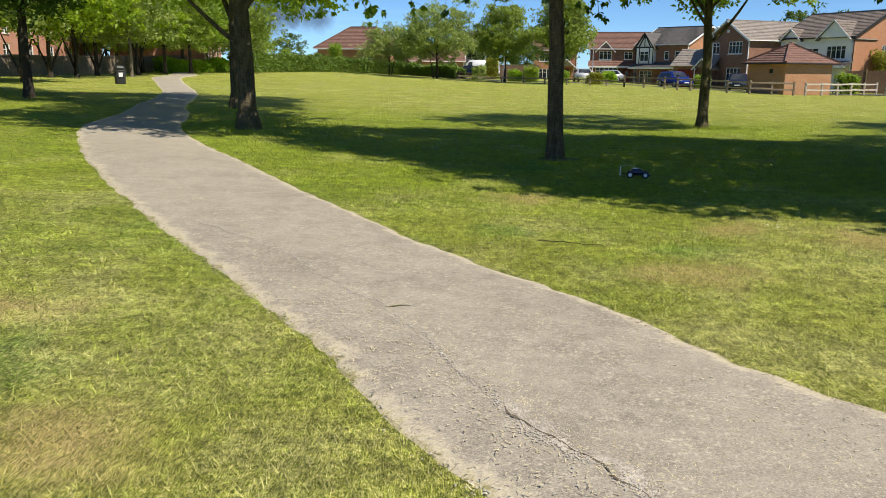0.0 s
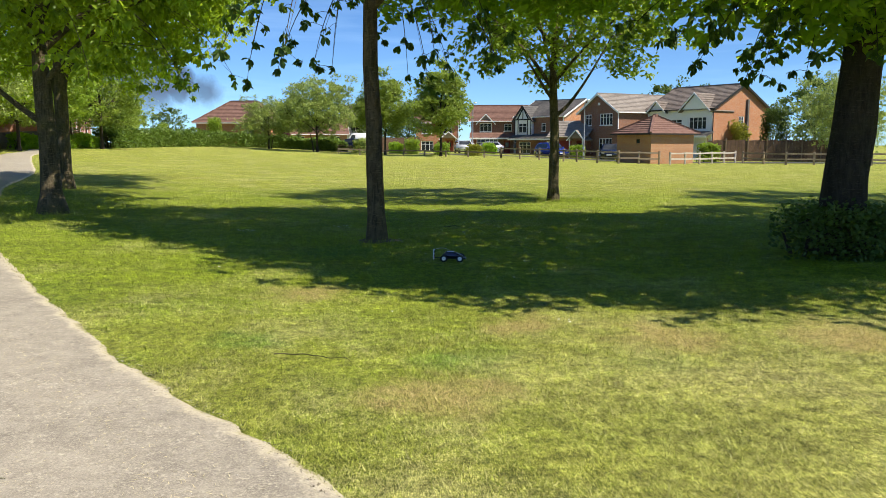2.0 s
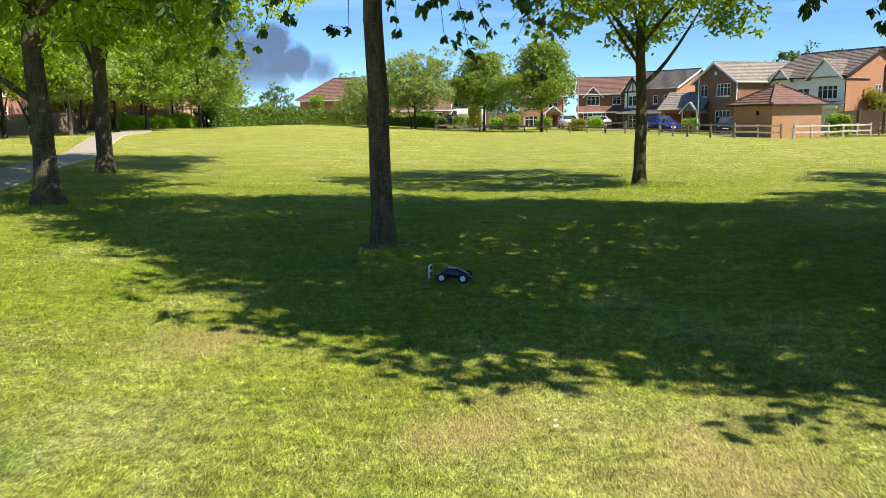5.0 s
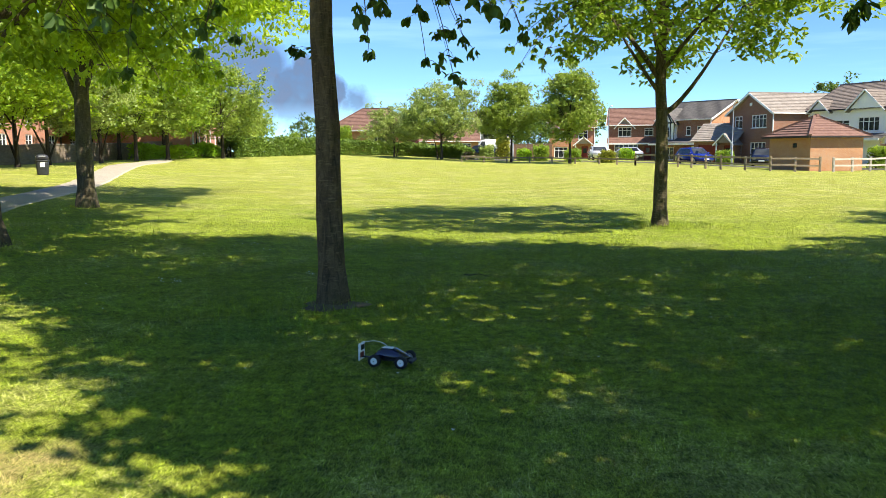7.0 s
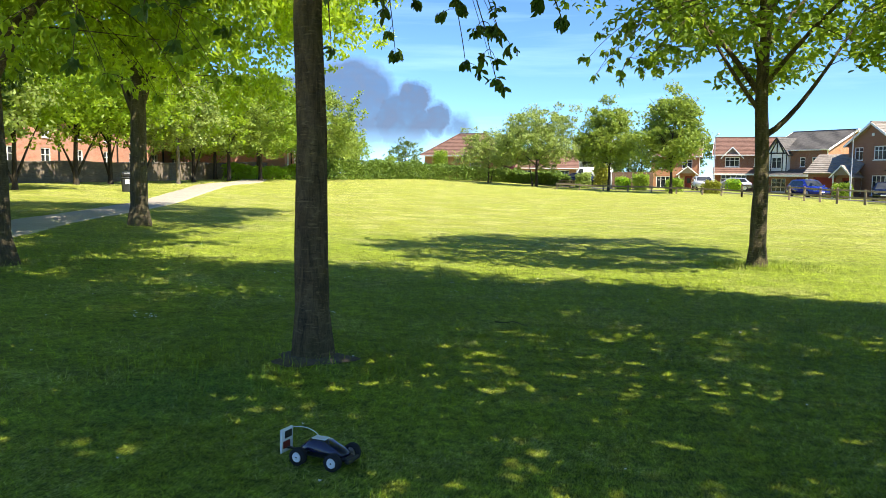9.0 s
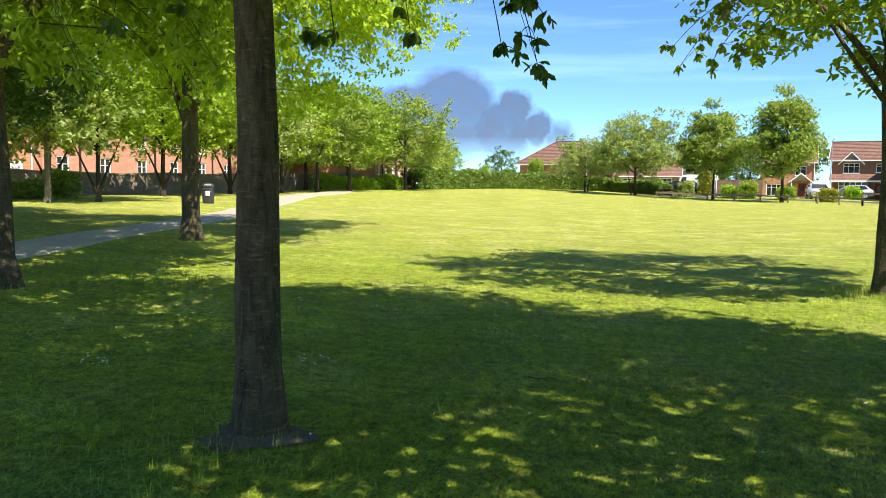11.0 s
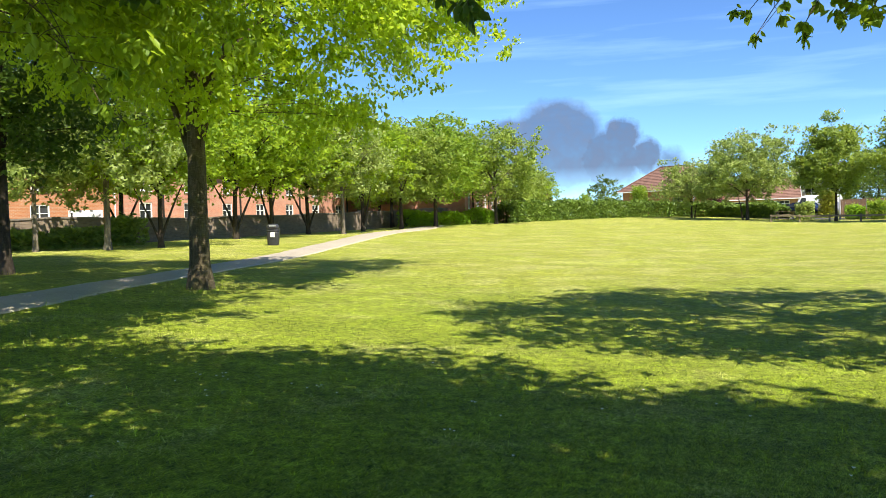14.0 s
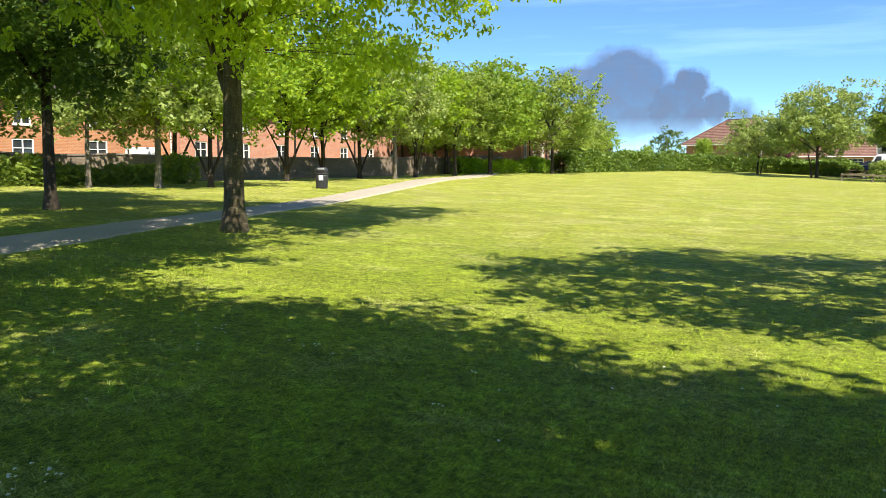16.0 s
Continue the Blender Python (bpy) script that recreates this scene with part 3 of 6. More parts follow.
# ---- trees ----
def tree(name, label, x, y, height, r0, fork, crown, spread, seed, leaf_mat, bark_mat, n_leaf=30000, leaf=0.13, limbs=9, clusters=170,
         lean=(0.0, 0.0), droop=0.35, puff=0.5, shift=(0.0, 0.0), sprigs=(), sides=14, low_limbs=(), group="", flare=0.5, lift=0.0, fine=False, skirt=0.7, rag=1.0, firm=0.3, sprig_mat=None):
    """A broadleaf tree: tapered trunk and leader, limbs, thin twigs and a crown of separate leaves in clumps.
    crown: lowest and highest leaf; spread: half widths in x and y; shift: how far the crown leans off the trunk."""
    r = np.random.default_rng(seed)
    base = thing(name, label, "tree", pose(x, y, gz(x, y) + lift), group)
    lo, hi = crown
    top = np.array([lean[0] + shift[0] * 0.6, lean[1] + shift[1] * 0.6, hi * 0.9])
    nseg = 16
    t = np.linspace(0, 1, nseg)
    axis = np.column_stack([t * top[0] + 0.05 * wander(nseg, 3, seed + 7) * t, t * top[1] + 0.05 * wander(nseg, 3, seed + 8) * t, -0.12 + t * (top[2] + 0.12)])
    fz = fork / top[2]
    rad = np.where(t < fz, r0 * (1 - 0.22 * t / fz), r0 * 0.7 * (1 - (t - fz) / (1 - fz)) ** 0.9 + 0.012)
    rad = rad * (1 + flare * np.exp(-t * top[2] / 0.22))
    v, f = tube(axis, rad, sides, 0.025, r)
    raw("trunk", v, f, bark_mat, base, True)
    centre = np.array([shift[0], shift[1], (lo + hi) / 2])
    half = np.array([spread[0], spread[1], (hi - lo) / 2])
    # clump places: fuller towards the outside, with an uneven outline
    d = r.normal(size=(clusters, 3))
    d /= np.linalg.norm(d, axis=1)[:, None]
    lump = 1 + rag * (0.16 * np.sin(3 * np.arctan2(d[:, 1], d[:, 0]) + seed) + 0.12 * np.sin(5 * d[:, 2] + 2 * seed) + r.normal(0, 0.07, clusters))
    low = d[:, 2] < 0
    flat = np.hypot(d[:, 0], d[:, 1])
    d[low, :2] *= (flat[low] ** (skirt - 1))[:, None]
    shell = r.uniform(firm, 1.0, clusters) ** 0.5 * lump
    c = centre + d * half * shell[:, None]
    c[:, 2] = np.maximum(c[:, 2], lo + r.uniform(0, 0.5, clusters))
    # limbs
    nodes = [axis[i] for i in range(nseg) if axis[i][2] > fork * 0.95]
    for k in range(limbs):
        a = 2 * np.pi * (k * 0.382 + r.uniform(-0.05, 0.05)) + seed
        h0 = fork + (hi * 0.72 - fork) * (k / max(1, limbs - 1)) ** 1.2
        start = np.array([np.interp(h0, axis[:, 2], axis[:, i]) for i in range(3)])
        reach = 0.8 * math.sqrt(max(0.15, 1 - ((h0 + hi * 0.12 - centre[2]) / half[2]) ** 2 * 0.7))
        end = np.array([centre[0] + math.cos(a) * half[0] * reach, centre[1] + math.sin(a) * half[1] * reach, min(hi * 0.93, h0 + r.uniform(0.26, 0.46) * (hi - lo) + 0.3)])
        s = np.linspace(0, 1, 7)[:, None]
        midp = (start + end) / 2 + np.array([0, 0, 0.16 * np.linalg.norm(end - start)]) + r.normal(0, 0.12, 3)
        pts = (1 - s) ** 2 * start + 2 * s * (1 - s) * midp + s ** 2 * end
        br = r0 * r.uniform(0.26, 0.42) * (1 - 0.45 * k / limbs)
        lv, lf = tube(pts, br * (1 - 0.85 * s[:, 0]) + 0.008, 7)
        raw("limb", lv, lf, bark_mat, base, True)
        nodes += list(pts[2:])
    for (p0, p1, p2, br) in low_limbs:
        s = np.linspace(0, 1, 8)[:, None]
        p0, p1, p2 = np.array(p0), np.array(p1), np.array(p2)
        pts = (1 - s) ** 2 * p0 + 2 * s * (1 - s) * p1 + s ** 2 * p2
        lv, lf = tube(pts, br * (1 - 0.8 * s[:, 0]) + 0.008, 8)
        raw("limb", lv, lf, bark_mat, base, True)
        nodes += list(pts[3:])
    nodes = np.array(nodes)
    # twigs from the nearest limb to each clump
    tw = []
    extra = []
    for q in c:
        dist = np.linalg.norm(nodes - q, axis=1) + 0.6 * np.maximum(0, nodes[:, 2] - q[2])
        p = nodes[np.argmin(dist)]
        s = np.linspace(0, 1, 5)[:, None]
        m_ = (p + q) / 2 + np.array([0, 0, 0.12]) + r.normal(0, 0.08, 3)
        pts = (1 - s) ** 2 * p + 2 * s * (1 - s) * m_ + s ** 2 * q
        tw.append(tube(pts, (0.007 + 0.012 * r0) * (1 - 0.8 * s[:, 0]) * np.clip(np.linalg.norm(p - q), 0.5, 1.6), 3))
        extra.append(pts[2:])
    extra = np.concatenate(extra)
    # leaves: most in clumps, some along the twigs, some on hanging sprigs
    bunches = max(clusters, n_leaf // 14)
    per = r.integers(0, clusters, bunches)
    sig = puff * r.uniform(0.6, 1.3, clusters)
    spot = c[per] + np.clip(r.normal(size=(bunches, 3)), -1.7, 1.7) * sig[per][:, None] * np.array([1, 1, 0.55])
    pos = spot[r.integers(0, bunches, n_leaf)] + r.normal(0, 0.62 * leaf, (n_leaf, 3)) * np.array([1, 1, 0.7])
    nt = int(n_leaf * 0.15)
    pos[:nt] = extra[r.integers(0, len(extra), nt)] + r.normal(0, 0.14, (nt, 3))
    pos[:, 2] = np.maximum(pos[:, 2], lo - 0.25 + 0.3 * r.random(n_leaf))
    hang = []
    for (sx, sy, sz, ex, ey, ez, n) in sprigs:
        s = np.linspace(0, 1, 9)[:, None]
        p0, p2 = np.array([sx, sy, sz]), np.array([ex, ey, ez])
        p1 = np.array([ex * 0.6 + sx * 0.4, ey * 0.6 + sy * 0.4, sz * 0.8 + ez * 0.2 + 0.1])
        pts = (1 - s) ** 2 * p0 + 2 * s * (1 - s) * p1 + s ** 2 * p2
        tw.append(tube(pts, 0.012 * (1 - 0.7 * s[:, 0]), 4))
        # leaves hang in bunches from short side shoots
        k = max(6, n // 6)
        at = pts[r.integers(2, 9, k)]
        knot = at + r.normal(0, 0.16, (k, 3)) * np.array([1, 1, 0.5]) - np.array([0, 0, 0.05])
        knot[0] = pts[-1]
        for p_, q_ in zip(at, knot):
            tw.append(tube([p_, (p_ + q_) / 2 + np.array([0, 0, 0.02]), q_], [0.005, 0.004, 0.003], 3))
        m_ = int(n * 1.9)
        hang.append(knot[r.integers(0, k, m_)] + r.normal(0, 0.022, (m_, 3)))
    tv, tf = join_tubes(tw)
    tagged(raw("fine_branching", tv, tf, bark_mat, base), kind="stuff")
    (fine_leaves if fine else leaves)("crown", pos, leaf, leaf_mat, base, r, droop)
    # sprig_mat: darker leaves than the crown, their shade against the sky put in colour
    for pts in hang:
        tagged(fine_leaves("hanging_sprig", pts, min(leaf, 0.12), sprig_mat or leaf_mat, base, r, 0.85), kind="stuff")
    return base


def place_tree(src, x, y, scale, turn, label=""):
    ob = copy_thing(src, pose(x, y, gz(x, y), 0, 0, turn) @ Matrix.Diagonal((scale, scale, scale, 1)))
    if label:
        ob["label"] = label
    return ob


tree_a = tree("tree", "park tree with grey trunk and low spreading crown beside the footpath", -4.82, 17.8, 9, 0.2, 3.0, (2.9, 9.0), (3.7, 4.3), 11,
              M["leaf_park"], M["bark_grey"], 52000, 0.15, 13, 260, puff=0.43, droop=0.65, skirt=0.7, flare=0.75, lean=(-0.75, 0.1), shift=(0.75, 0.0), fine=True, rag=0.8,
              low_limbs=[((0, 0, 1.75), (-0.7, -0.2, 2.2), (-2.2, -0.6, 4.0), 0.06), ((0, 0, 2.6), (0.9, -0.4, 3.6), (2.6, -1.2, 4.2), 0.06)],
              sprigs=[(1.6, -1.2, 4.0, 3.0, -1.6, 2.55, 90), (1.2, 0.6, 4.0, 2.6, 0.9, 2.6, 90), (2.0, -0.2, 4.2, 3.7, -0.3, 2.75, 90), (0.8, -1.6, 4.0, 1.7, -2.6, 2.6, 80), (-0.6, -1.2, 4.0, -1.5, -2.2, 2.8, 70), (0.4, 1.2, 4.0, 1.2, 2.4, 2.7, 80)])
tree_a2 = tree("tree", "broad park tree with yellow-green leaves and a mottled trunk", -7.2, 25.1, 10, 0.21, 3.7, (3.0, 10.5), (4.7, 5.6), 23,
               M["leaf_lime"], M["bark_grey"], 90000, 0.145, 13, 380, puff=0.44, droop=0.65, skirt=0.75, rag=0.8, shift=(1.1, 0.0), lean=(-0.67, 0.0),
               low_limbs=[((0.05, 0, 2.75), (0.28, 0.1, 3.5), (0.8, 0.2, 5.1), 0.1), ((-0.05, 0, 2.65), (-0.32, -0.1, 3.4), (-0.85, -0.2, 5.0), 0.09)])
tree_b = tree("tree", "slim straight grey-brown park tree standing in a bare soil ring", 1.68, 13.92, 8, 0.145, 3.6, (3.7, 7.9), (3.7, 3.5), 37,
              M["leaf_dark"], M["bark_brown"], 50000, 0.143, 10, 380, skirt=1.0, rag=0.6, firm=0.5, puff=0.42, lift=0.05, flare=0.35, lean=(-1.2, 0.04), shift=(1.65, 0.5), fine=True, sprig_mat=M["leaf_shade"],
              sprigs=[(-1.2, -0.9, 4.2, -1.9, -0.4, 2.75, 70), (-0.8, -1.4, 4.2, -1.2, -2.2, 2.75, 60), (1.0, -0.8, 4.3, 1.7, -1.2, 2.8, 60), (0.5, 1.7, 4.2, 1.06, 3.0, 2.62, 60), (0.0, 1.4, 4.2, -0.05, 2.65, 2.9, 50), (0.4, 1.9, 4.3, 0.66, 3.2, 2.85, 50), (-0.5, 1.3, 4.3, -0.8, 2.6, 2.95, 50), (0.4, 0.6, 4.2, 1.3, 1.6, 2.9, 50), (-0.3, -0.4, 4.0, -0.9, -1.0, 2.7, 60), (0.5, -0.5, 4.2, 0.8, -1.5, 2.8, 50),
                      (-0.6, 0.2, 4.2, -1.6, 0.6, 2.7, 60), (-0.8, -0.6, 4.2, -2.2, -1.2, 2.8, 60), (0.9, 0.2, 4.2, 2.0, 0.3, 2.75, 50)])
tree_c = tree("tree", "young forked park tree with an airy crown in tall grass", 6.64, 22.85, 8, 0.145, 3.0, (3.2, 8.2), (3.8, 3.7), 41,
              M["leaf_mid"], M["bark_grey"], 25000, 0.145, 12, 180, puff=0.36, rag=0.4, skirt=0.9, fine=True, shift=(0.2, -0.4), lean=(-0.2, 0.21),
              sprigs=[(-1.2, -0.2, 4.7, -2.95, -0.85, 3.3, 70), (-1.1, -0.4, 4.6, -2.5, -0.6, 3.4, 70), (-0.9, -0.5, 4.5, -2.15, -1.0, 3.3, 70), (-0.9, -0.1, 4.5, -1.9, -0.3, 3.45, 60), (-1.2, 0.2, 4.8, -3.1, -0.2, 3.7, 70)],
              low_limbs=[((0.05, 0, 2.35), (0.55, 0.1, 2.6), (1.6, 0.2, 4.5), 0.05), ((-0.03, 0, 2.7), (-0.5, 0, 3.3), (-1.3, -0.2, 4.6), 0.04)])
tree_d = tree("tree", "large old park tree with a thick dark leaning trunk", 8.46, 12.2, 11, 0.335, 3.4, (2.8, 10.5), (5.4, 5.25), 52,
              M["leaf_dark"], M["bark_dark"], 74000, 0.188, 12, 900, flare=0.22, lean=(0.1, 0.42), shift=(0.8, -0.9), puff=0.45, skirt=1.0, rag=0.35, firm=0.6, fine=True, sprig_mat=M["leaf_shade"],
              sprigs=[(-1.2, 0.1, 4.0, -2.6, 0.0, 3.05, 70), (-1.0, 0.3, 3.8, -2.1, 0.3, 2.8, 70), (-0.9, -0.1, 3.8, -1.6, -0.2, 2.7, 75), (-0.6, 0.2, 3.7, -1.2, 0.2, 2.6, 80),
                      (-0.5, -0.4, 3.7, -0.9, -0.5, 2.6, 75), (-1.0, -0.6, 4.0, -2.3, -0.8, 3.1, 60), (-0.5, 0.6, 3.8, -1.1, 0.9, 2.6, 70), (-1.4, 0.5, 4.2, -3.1, 0.6, 3.2, 60),
                      (0.5, -0.5, 3.8, 1.0, -0.8, 2.6, 90), (-0.2, -0.6, 3.9, -0.4, -1.3, 2.7, 90)])
tree_l = tree("tree", "slender dark-leaved park tree beyond the footpath", -14.2, 25.7, 9, 0.15, 2.9, (2.3, 9.5), (3.1, 3.2), 61,
              M["leaf_shade"], M["bark_dark"], 46000, 0.16, 8, 260, rag=0.6)

# other trees of the same row, further along to the side of the walk
tree_e = tree("tree", "large park tree of the shady row beside the lawn", 15.8, 13.4, 11, 0.38, 3.4, (2.8, 10.5), (5.0, 5.3), 59,
              M["leaf_dark"], M["bark_dark"], 38000, 0.22, 10, 420, shift=(0.8, -1.2), puff=0.45, skirt=1.0, rag=0.4, firm=0.6)
tree_e2 = place_tree(tree_c, 18.6, 20.5, 1.05, 70, "young park tree at the end of the shady row")

# the belt of trees along the old wall
belt = tree("belt_tree", "roadside tree with several dark stems before the low wall", -21.1, 34.6, 8, 0.13, 2.6, (2.1, 8.0), (3.2, 3.2), 71,
            M["leaf_grey"], M["bark_pale"], 11500, 0.23, 8, 160, puff=0.5, sides=8, group="trees along the wall")
belt2 = tree("belt_tree", "multi-stemmed bright green tree along the old wall", -23.2, 44.2, 8, 0.13, 2.2, (2.1, 8.0), (3.6, 3.6), 83,
             M["leaf_park"], M["bark_dark"], 11500, 0.25, 8, 160, puff=0.55, sides=8, group="trees along the wall",
             low_limbs=[((0, 0, 0.3), (0.3, 0.3, 1.4), (1.1, 0.7, 3.2), 0.08), ((0, 0, 0.2), (-0.4, 0.2, 1.3), (-1.2, -0.5, 3.2), 0.07)])
belt3 = tree("belt_tree", "dense green tree at the end of the old wall", -22.5, 64.6, 9, 0.16, 2.4, (2.0, 8.4), (3.7, 3.7), 97,
             M["leaf_mid"], M["bark_dark"], 11500, 0.26, 8, 150, puff=0.55, sides=8, group="trees along the wall")
belt4 = tree("belt_tree", "mid-green rounded tree where the wall meets the hedge", -21.1, 72.4, 9, 0.15, 2.2, (1.9, 7.8), (3.9, 3.9), 103,
             M["leaf_olive"], M["bark_dark"], 11500, 0.26, 8, 150, puff=0.55, sides=8, group="trees along the wall")
for src, x, y, s, turn in ((belt, -22.6, 32.6, 0.8, 80), (belt2, -20.6, 36.8, 0.85, 40), (belt2, -23.0, 46.8, 0.95, 130), (belt2, -23.7, 50.9, 1.0, 200), (belt, -21.9, 51.9, 0.9, 250),
                           (belt2, -23.2, 56.0, 0.95, 300), (belt4, -23.0, 60.5, 0.9, 60), (belt3, -24.5, 68.5, 1.0, 150), (belt2, -26.5, 40.0, 1.0, 10), (belt3, -27.0, 30.5, 1.1, 75),
                           (belt4, -22.8, 79.0, 0.74, 210), (belt4, -24.0, 86.0, 0.66, 100), (belt2, -25.0, 93.0, 0.58, 140),
                           (belt3, -29.0, 24.0, 1.2, 280), (belt, -25.5, 27.0, 1.0, 20), (belt3, -29.0, 74.0, 1.05, 20), (belt2, -40.5, 71.5, 0.8, 90), (belt4, -46.0, 70.0, 0.9, 10), (belt2, -39.0, 46.3, 0.7, 180), (belt3, -31.5, 71.5, 1.0, 45), (belt4, -34.5, 76.0, 1.0, 130), (belt3, -27.0, 66.0, 0.95, 200)):
    place_tree(src, x, y, s, turn)

# trees before the houses
house_tree = tree("street_tree", "upright green tree at the far edge of the lawn", 8.6, 80.0, 9, 0.13, 2.4, (1.9, 8.7), (2.7, 2.7), 111, M["leaf_olive"], M["bark_dark"], 19000, 0.26, 8, 190,
                  puff=0.42, sides=8, group="trees at the far edge")
place_tree(house_tree, 3.25, 84.5, 0.93, 120)
cherry = tree("street_tree", "wide low greyish-green tree at the far edge of the lawn", -4.0, 89.6, 8, 0.14, 1.8, (1.7, 7.6), (4.6, 4.0), 127, M["leaf_grey"], M["bark_dark"], 21000, 0.25, 9, 220,
              puff=0.5, sides=8, group="trees at the far edge", low_limbs=[((-0.4, 0, 0.0), (-0.45, 0, 1.0), (-0.9, 0, 2.6), 0.09)])
place_tree(cherry, -9.8, 95.0, 0.72, 200, "small thinly leaved tree before the hedge")
willow = tree("street_tree", "drooping grey-green tree behind the timber fence", 47.5, 76.0, 9, 0.18, 2.0, (0.8, 8.2), (4.2, 4.0), 131, M["leaf_grey"], M["bark_dark"], 24000, 0.2, 9, 200,
              puff=0.55, sides=8, droop=1.1)
far_tree = tree("far_tree", "rounded tree far behind the house roofs", 52.0, 132.0, 12, 0.25, 3.0, (2.0, 12.5), (5.2, 5.2), 139, M["leaf_far"], M["bark_dark"], 4200, 0.5, 7, 90,
                puff=0.7, sides=6, group="far trees")
for x, y, s, turn in ((60, 138, 0.95, 60), (33, 150, 0.75, 10), (70, 120, 1.0, 90), (-14, 140, 0.65, 200), (15, 160, 0.8, 33), (2, 150, 0.8, 75), (-34, 150, 0.6, 150), (-42, 128, 0.75, 20),
                      (-50, 118, 0.85, 280), (-38, 106, 0.5, 300), (-33, 98, 0.45, 45), (1.2, 126, 0.55, 15), (5.5, 121, 0.6, 95), (-6.5, 124, 0.6, 170), (10.5, 130, 0.7, 250), (14.5, 134, 0.75, 40), (6.8, 106, 0.42, 310), (-58, 100, 0.9, 130)):
    place_tree(far_tree, x, y, s, turn)


# ---- houses ----
def wall_mesh(w, h, openings, gable=0.0, depth=0.14, u0=0.0):
    """An upright wall in its own plane: u to the right, z up, y into the house, with real openings and reveals. gable: rise of a pointed top."""
    us = sorted({0.0, w, *[o[0] for o in openings], *[o[0] + o[2] for o in openings]})
    zs = sorted({0.0, h, *[o[1] for o in openings], *[o[1] + o[3] for o in openings]})
    v, f, uv = [], [], []

    def quad(ps, us_):
        n = len(v)
        v.extend(ps)
        uv.append(us_)
        f.append(tuple(range(n, n + len(ps))))

    for a, b in zip(us, us[1:]):
        for c, d in zip(zs, zs[1:]):
            mu, mz = (a + b) / 2, (c + d) / 2
            if any(o[0] < mu < o[0] + o[2] and o[1] < mz < o[1] + o[3] for o in openings):
                continue
            quad([(a, 0, c), (b, 0, c), (b, 0, d), (a, 0, d)], [(a + u0, c), (b + u0, c), (b + u0, d), (a + u0, d)])
    if gable:
        quad([(0, 0, h), (w, 0, h), (w / 2, 0, h + gable)], [(u0, h), (w + u0, h), (w / 2 + u0, h + gable)])
    for o in openings:
        a, c, b, d = o[0], o[1], o[0] + o[2], o[1] + o[3]
        for p, q in (((a, c), (b, c)), ((b, c), (b, d)), ((b, d), (a, d)), ((a, d), (a, c))):
            quad([(p[0], 0, p[1]), (p[0], depth, p[1]), (q[0], depth, q[1]), (q[0], 0, q[1])], [(0, 0), (depth, 0), (depth, 0.5), (0, 0.5)])
    # back face, for thickness
    quad([(0, 0.28, 0), (0, 0.28, h), (w, 0.28, h), (w, 0.28, 0)], [(0, 0), (0, h), (w, h), (w, 0)])
    return v, f, uv


def add_wall(parent, m, w, h, openings, material, gable=0.0, label="", frame_mat=None):
    v, f, uv = wall_mesh(w, h, openings, gable)
    me = bpy.data.meshes.new("wall")
    me.from_pydata(v, [], f)
    layer = me.uv_layers.new(name="uv")
    for poly, coords in zip(me.polygons, uv):
        for li, cc in zip(poly.loop_indices, coords):
            layer.data[li].uv = cc
    me.materials.append(material)
    wall = link("wall", me, parent, label)
    wall.matrix_parent_inverse = Matrix()
    wall.matrix_basis = m
    for o in openings:
        kind = o[4] if len(o) > 4 else "window"
        opening(parent, m, o[0], o[1], o[2], o[3], kind, frame_mat or M["pvc"])
    return wall


def opening(parent, m, a, c, w, h, kind, fm):
    """A window with frame, bars, sill and panes, or a door, set in its reveal."""
    if kind == "window":
        y0, y1, e = 0.03, 0.1, 0.07
        o_ = [(a, c), (a + w, c), (a + w, c + h), (a, c + h)]
        i_ = [(a + e, c + e), (a + w - e, c + e), (a + w - e, c + h - e), (a + e, c + h - e)]
        v = [(q[0], yy, q[1]) for yy in (y0, y1) for ring in (o_, i_) for q in ring]
        f = []
        for k in range(4):
            j = (k + 1) % 4
            f += [(k, j, 4 + j, 4 + k), (8 + k, 12 + k, 12 + j, 8 + j), (4 + k, 4 + j, 12 + j, 12 + k), (k, 8 + k, 8 + j, j)]
        win = raw("window", v, f, fm, parent)
        win.matrix_basis = m
        n = max(1, round(w / 0.6))
        for k in range(1, n):
            part("glazing_bar", box_bm(a + k * w / n - 0.03, 0.035, c + e, a + k * w / n + 0.03, 0.095, c + h - e), fm, win)
        part("transom", box_bm(a + e, 0.04, c + h * 0.68 - 0.02, a + w - e, 0.084, c + h * 0.68 + 0.02), fm, win)
        part("pane", box_bm(a + 0.05, 0.085, c + 0.05, a + w - 0.05, 0.1, c + h - 0.05), M["glass"], win)
        part("sill", box_bm(a - 0.06, -0.07, c - 0.06, a + w + 0.06, 0.08, c), fm, win)
    else:
        mat_ = {"door": M["door_red"], "garage": M["pvc"], "redgarage": M["door_red"], "dark": M["glass"]}[kind]
        d = part("door", box_bm(a + 0.02, 0.06, c, a + w - 0.02, 0.12, c + h - 0.02, 0.01), mat_, parent)
        d.matrix_basis = m
        if kind in ("garage", "redgarage"):
            for k in range(1, 5):
                part("panel", box_bm(a + 0.08, 0.045, c + h * (k - 0.92) / 4, a + w - 0.08, 0.06, c + h * (k - 0.08) / 4 - 0.02), mat_, d)
        else:
            part("panel", box_bm(a + w * 0.25, 0.045, c + h * 0.55, a + w * 0.75, 0.06, c + h * 0.85), M["glass"], d)


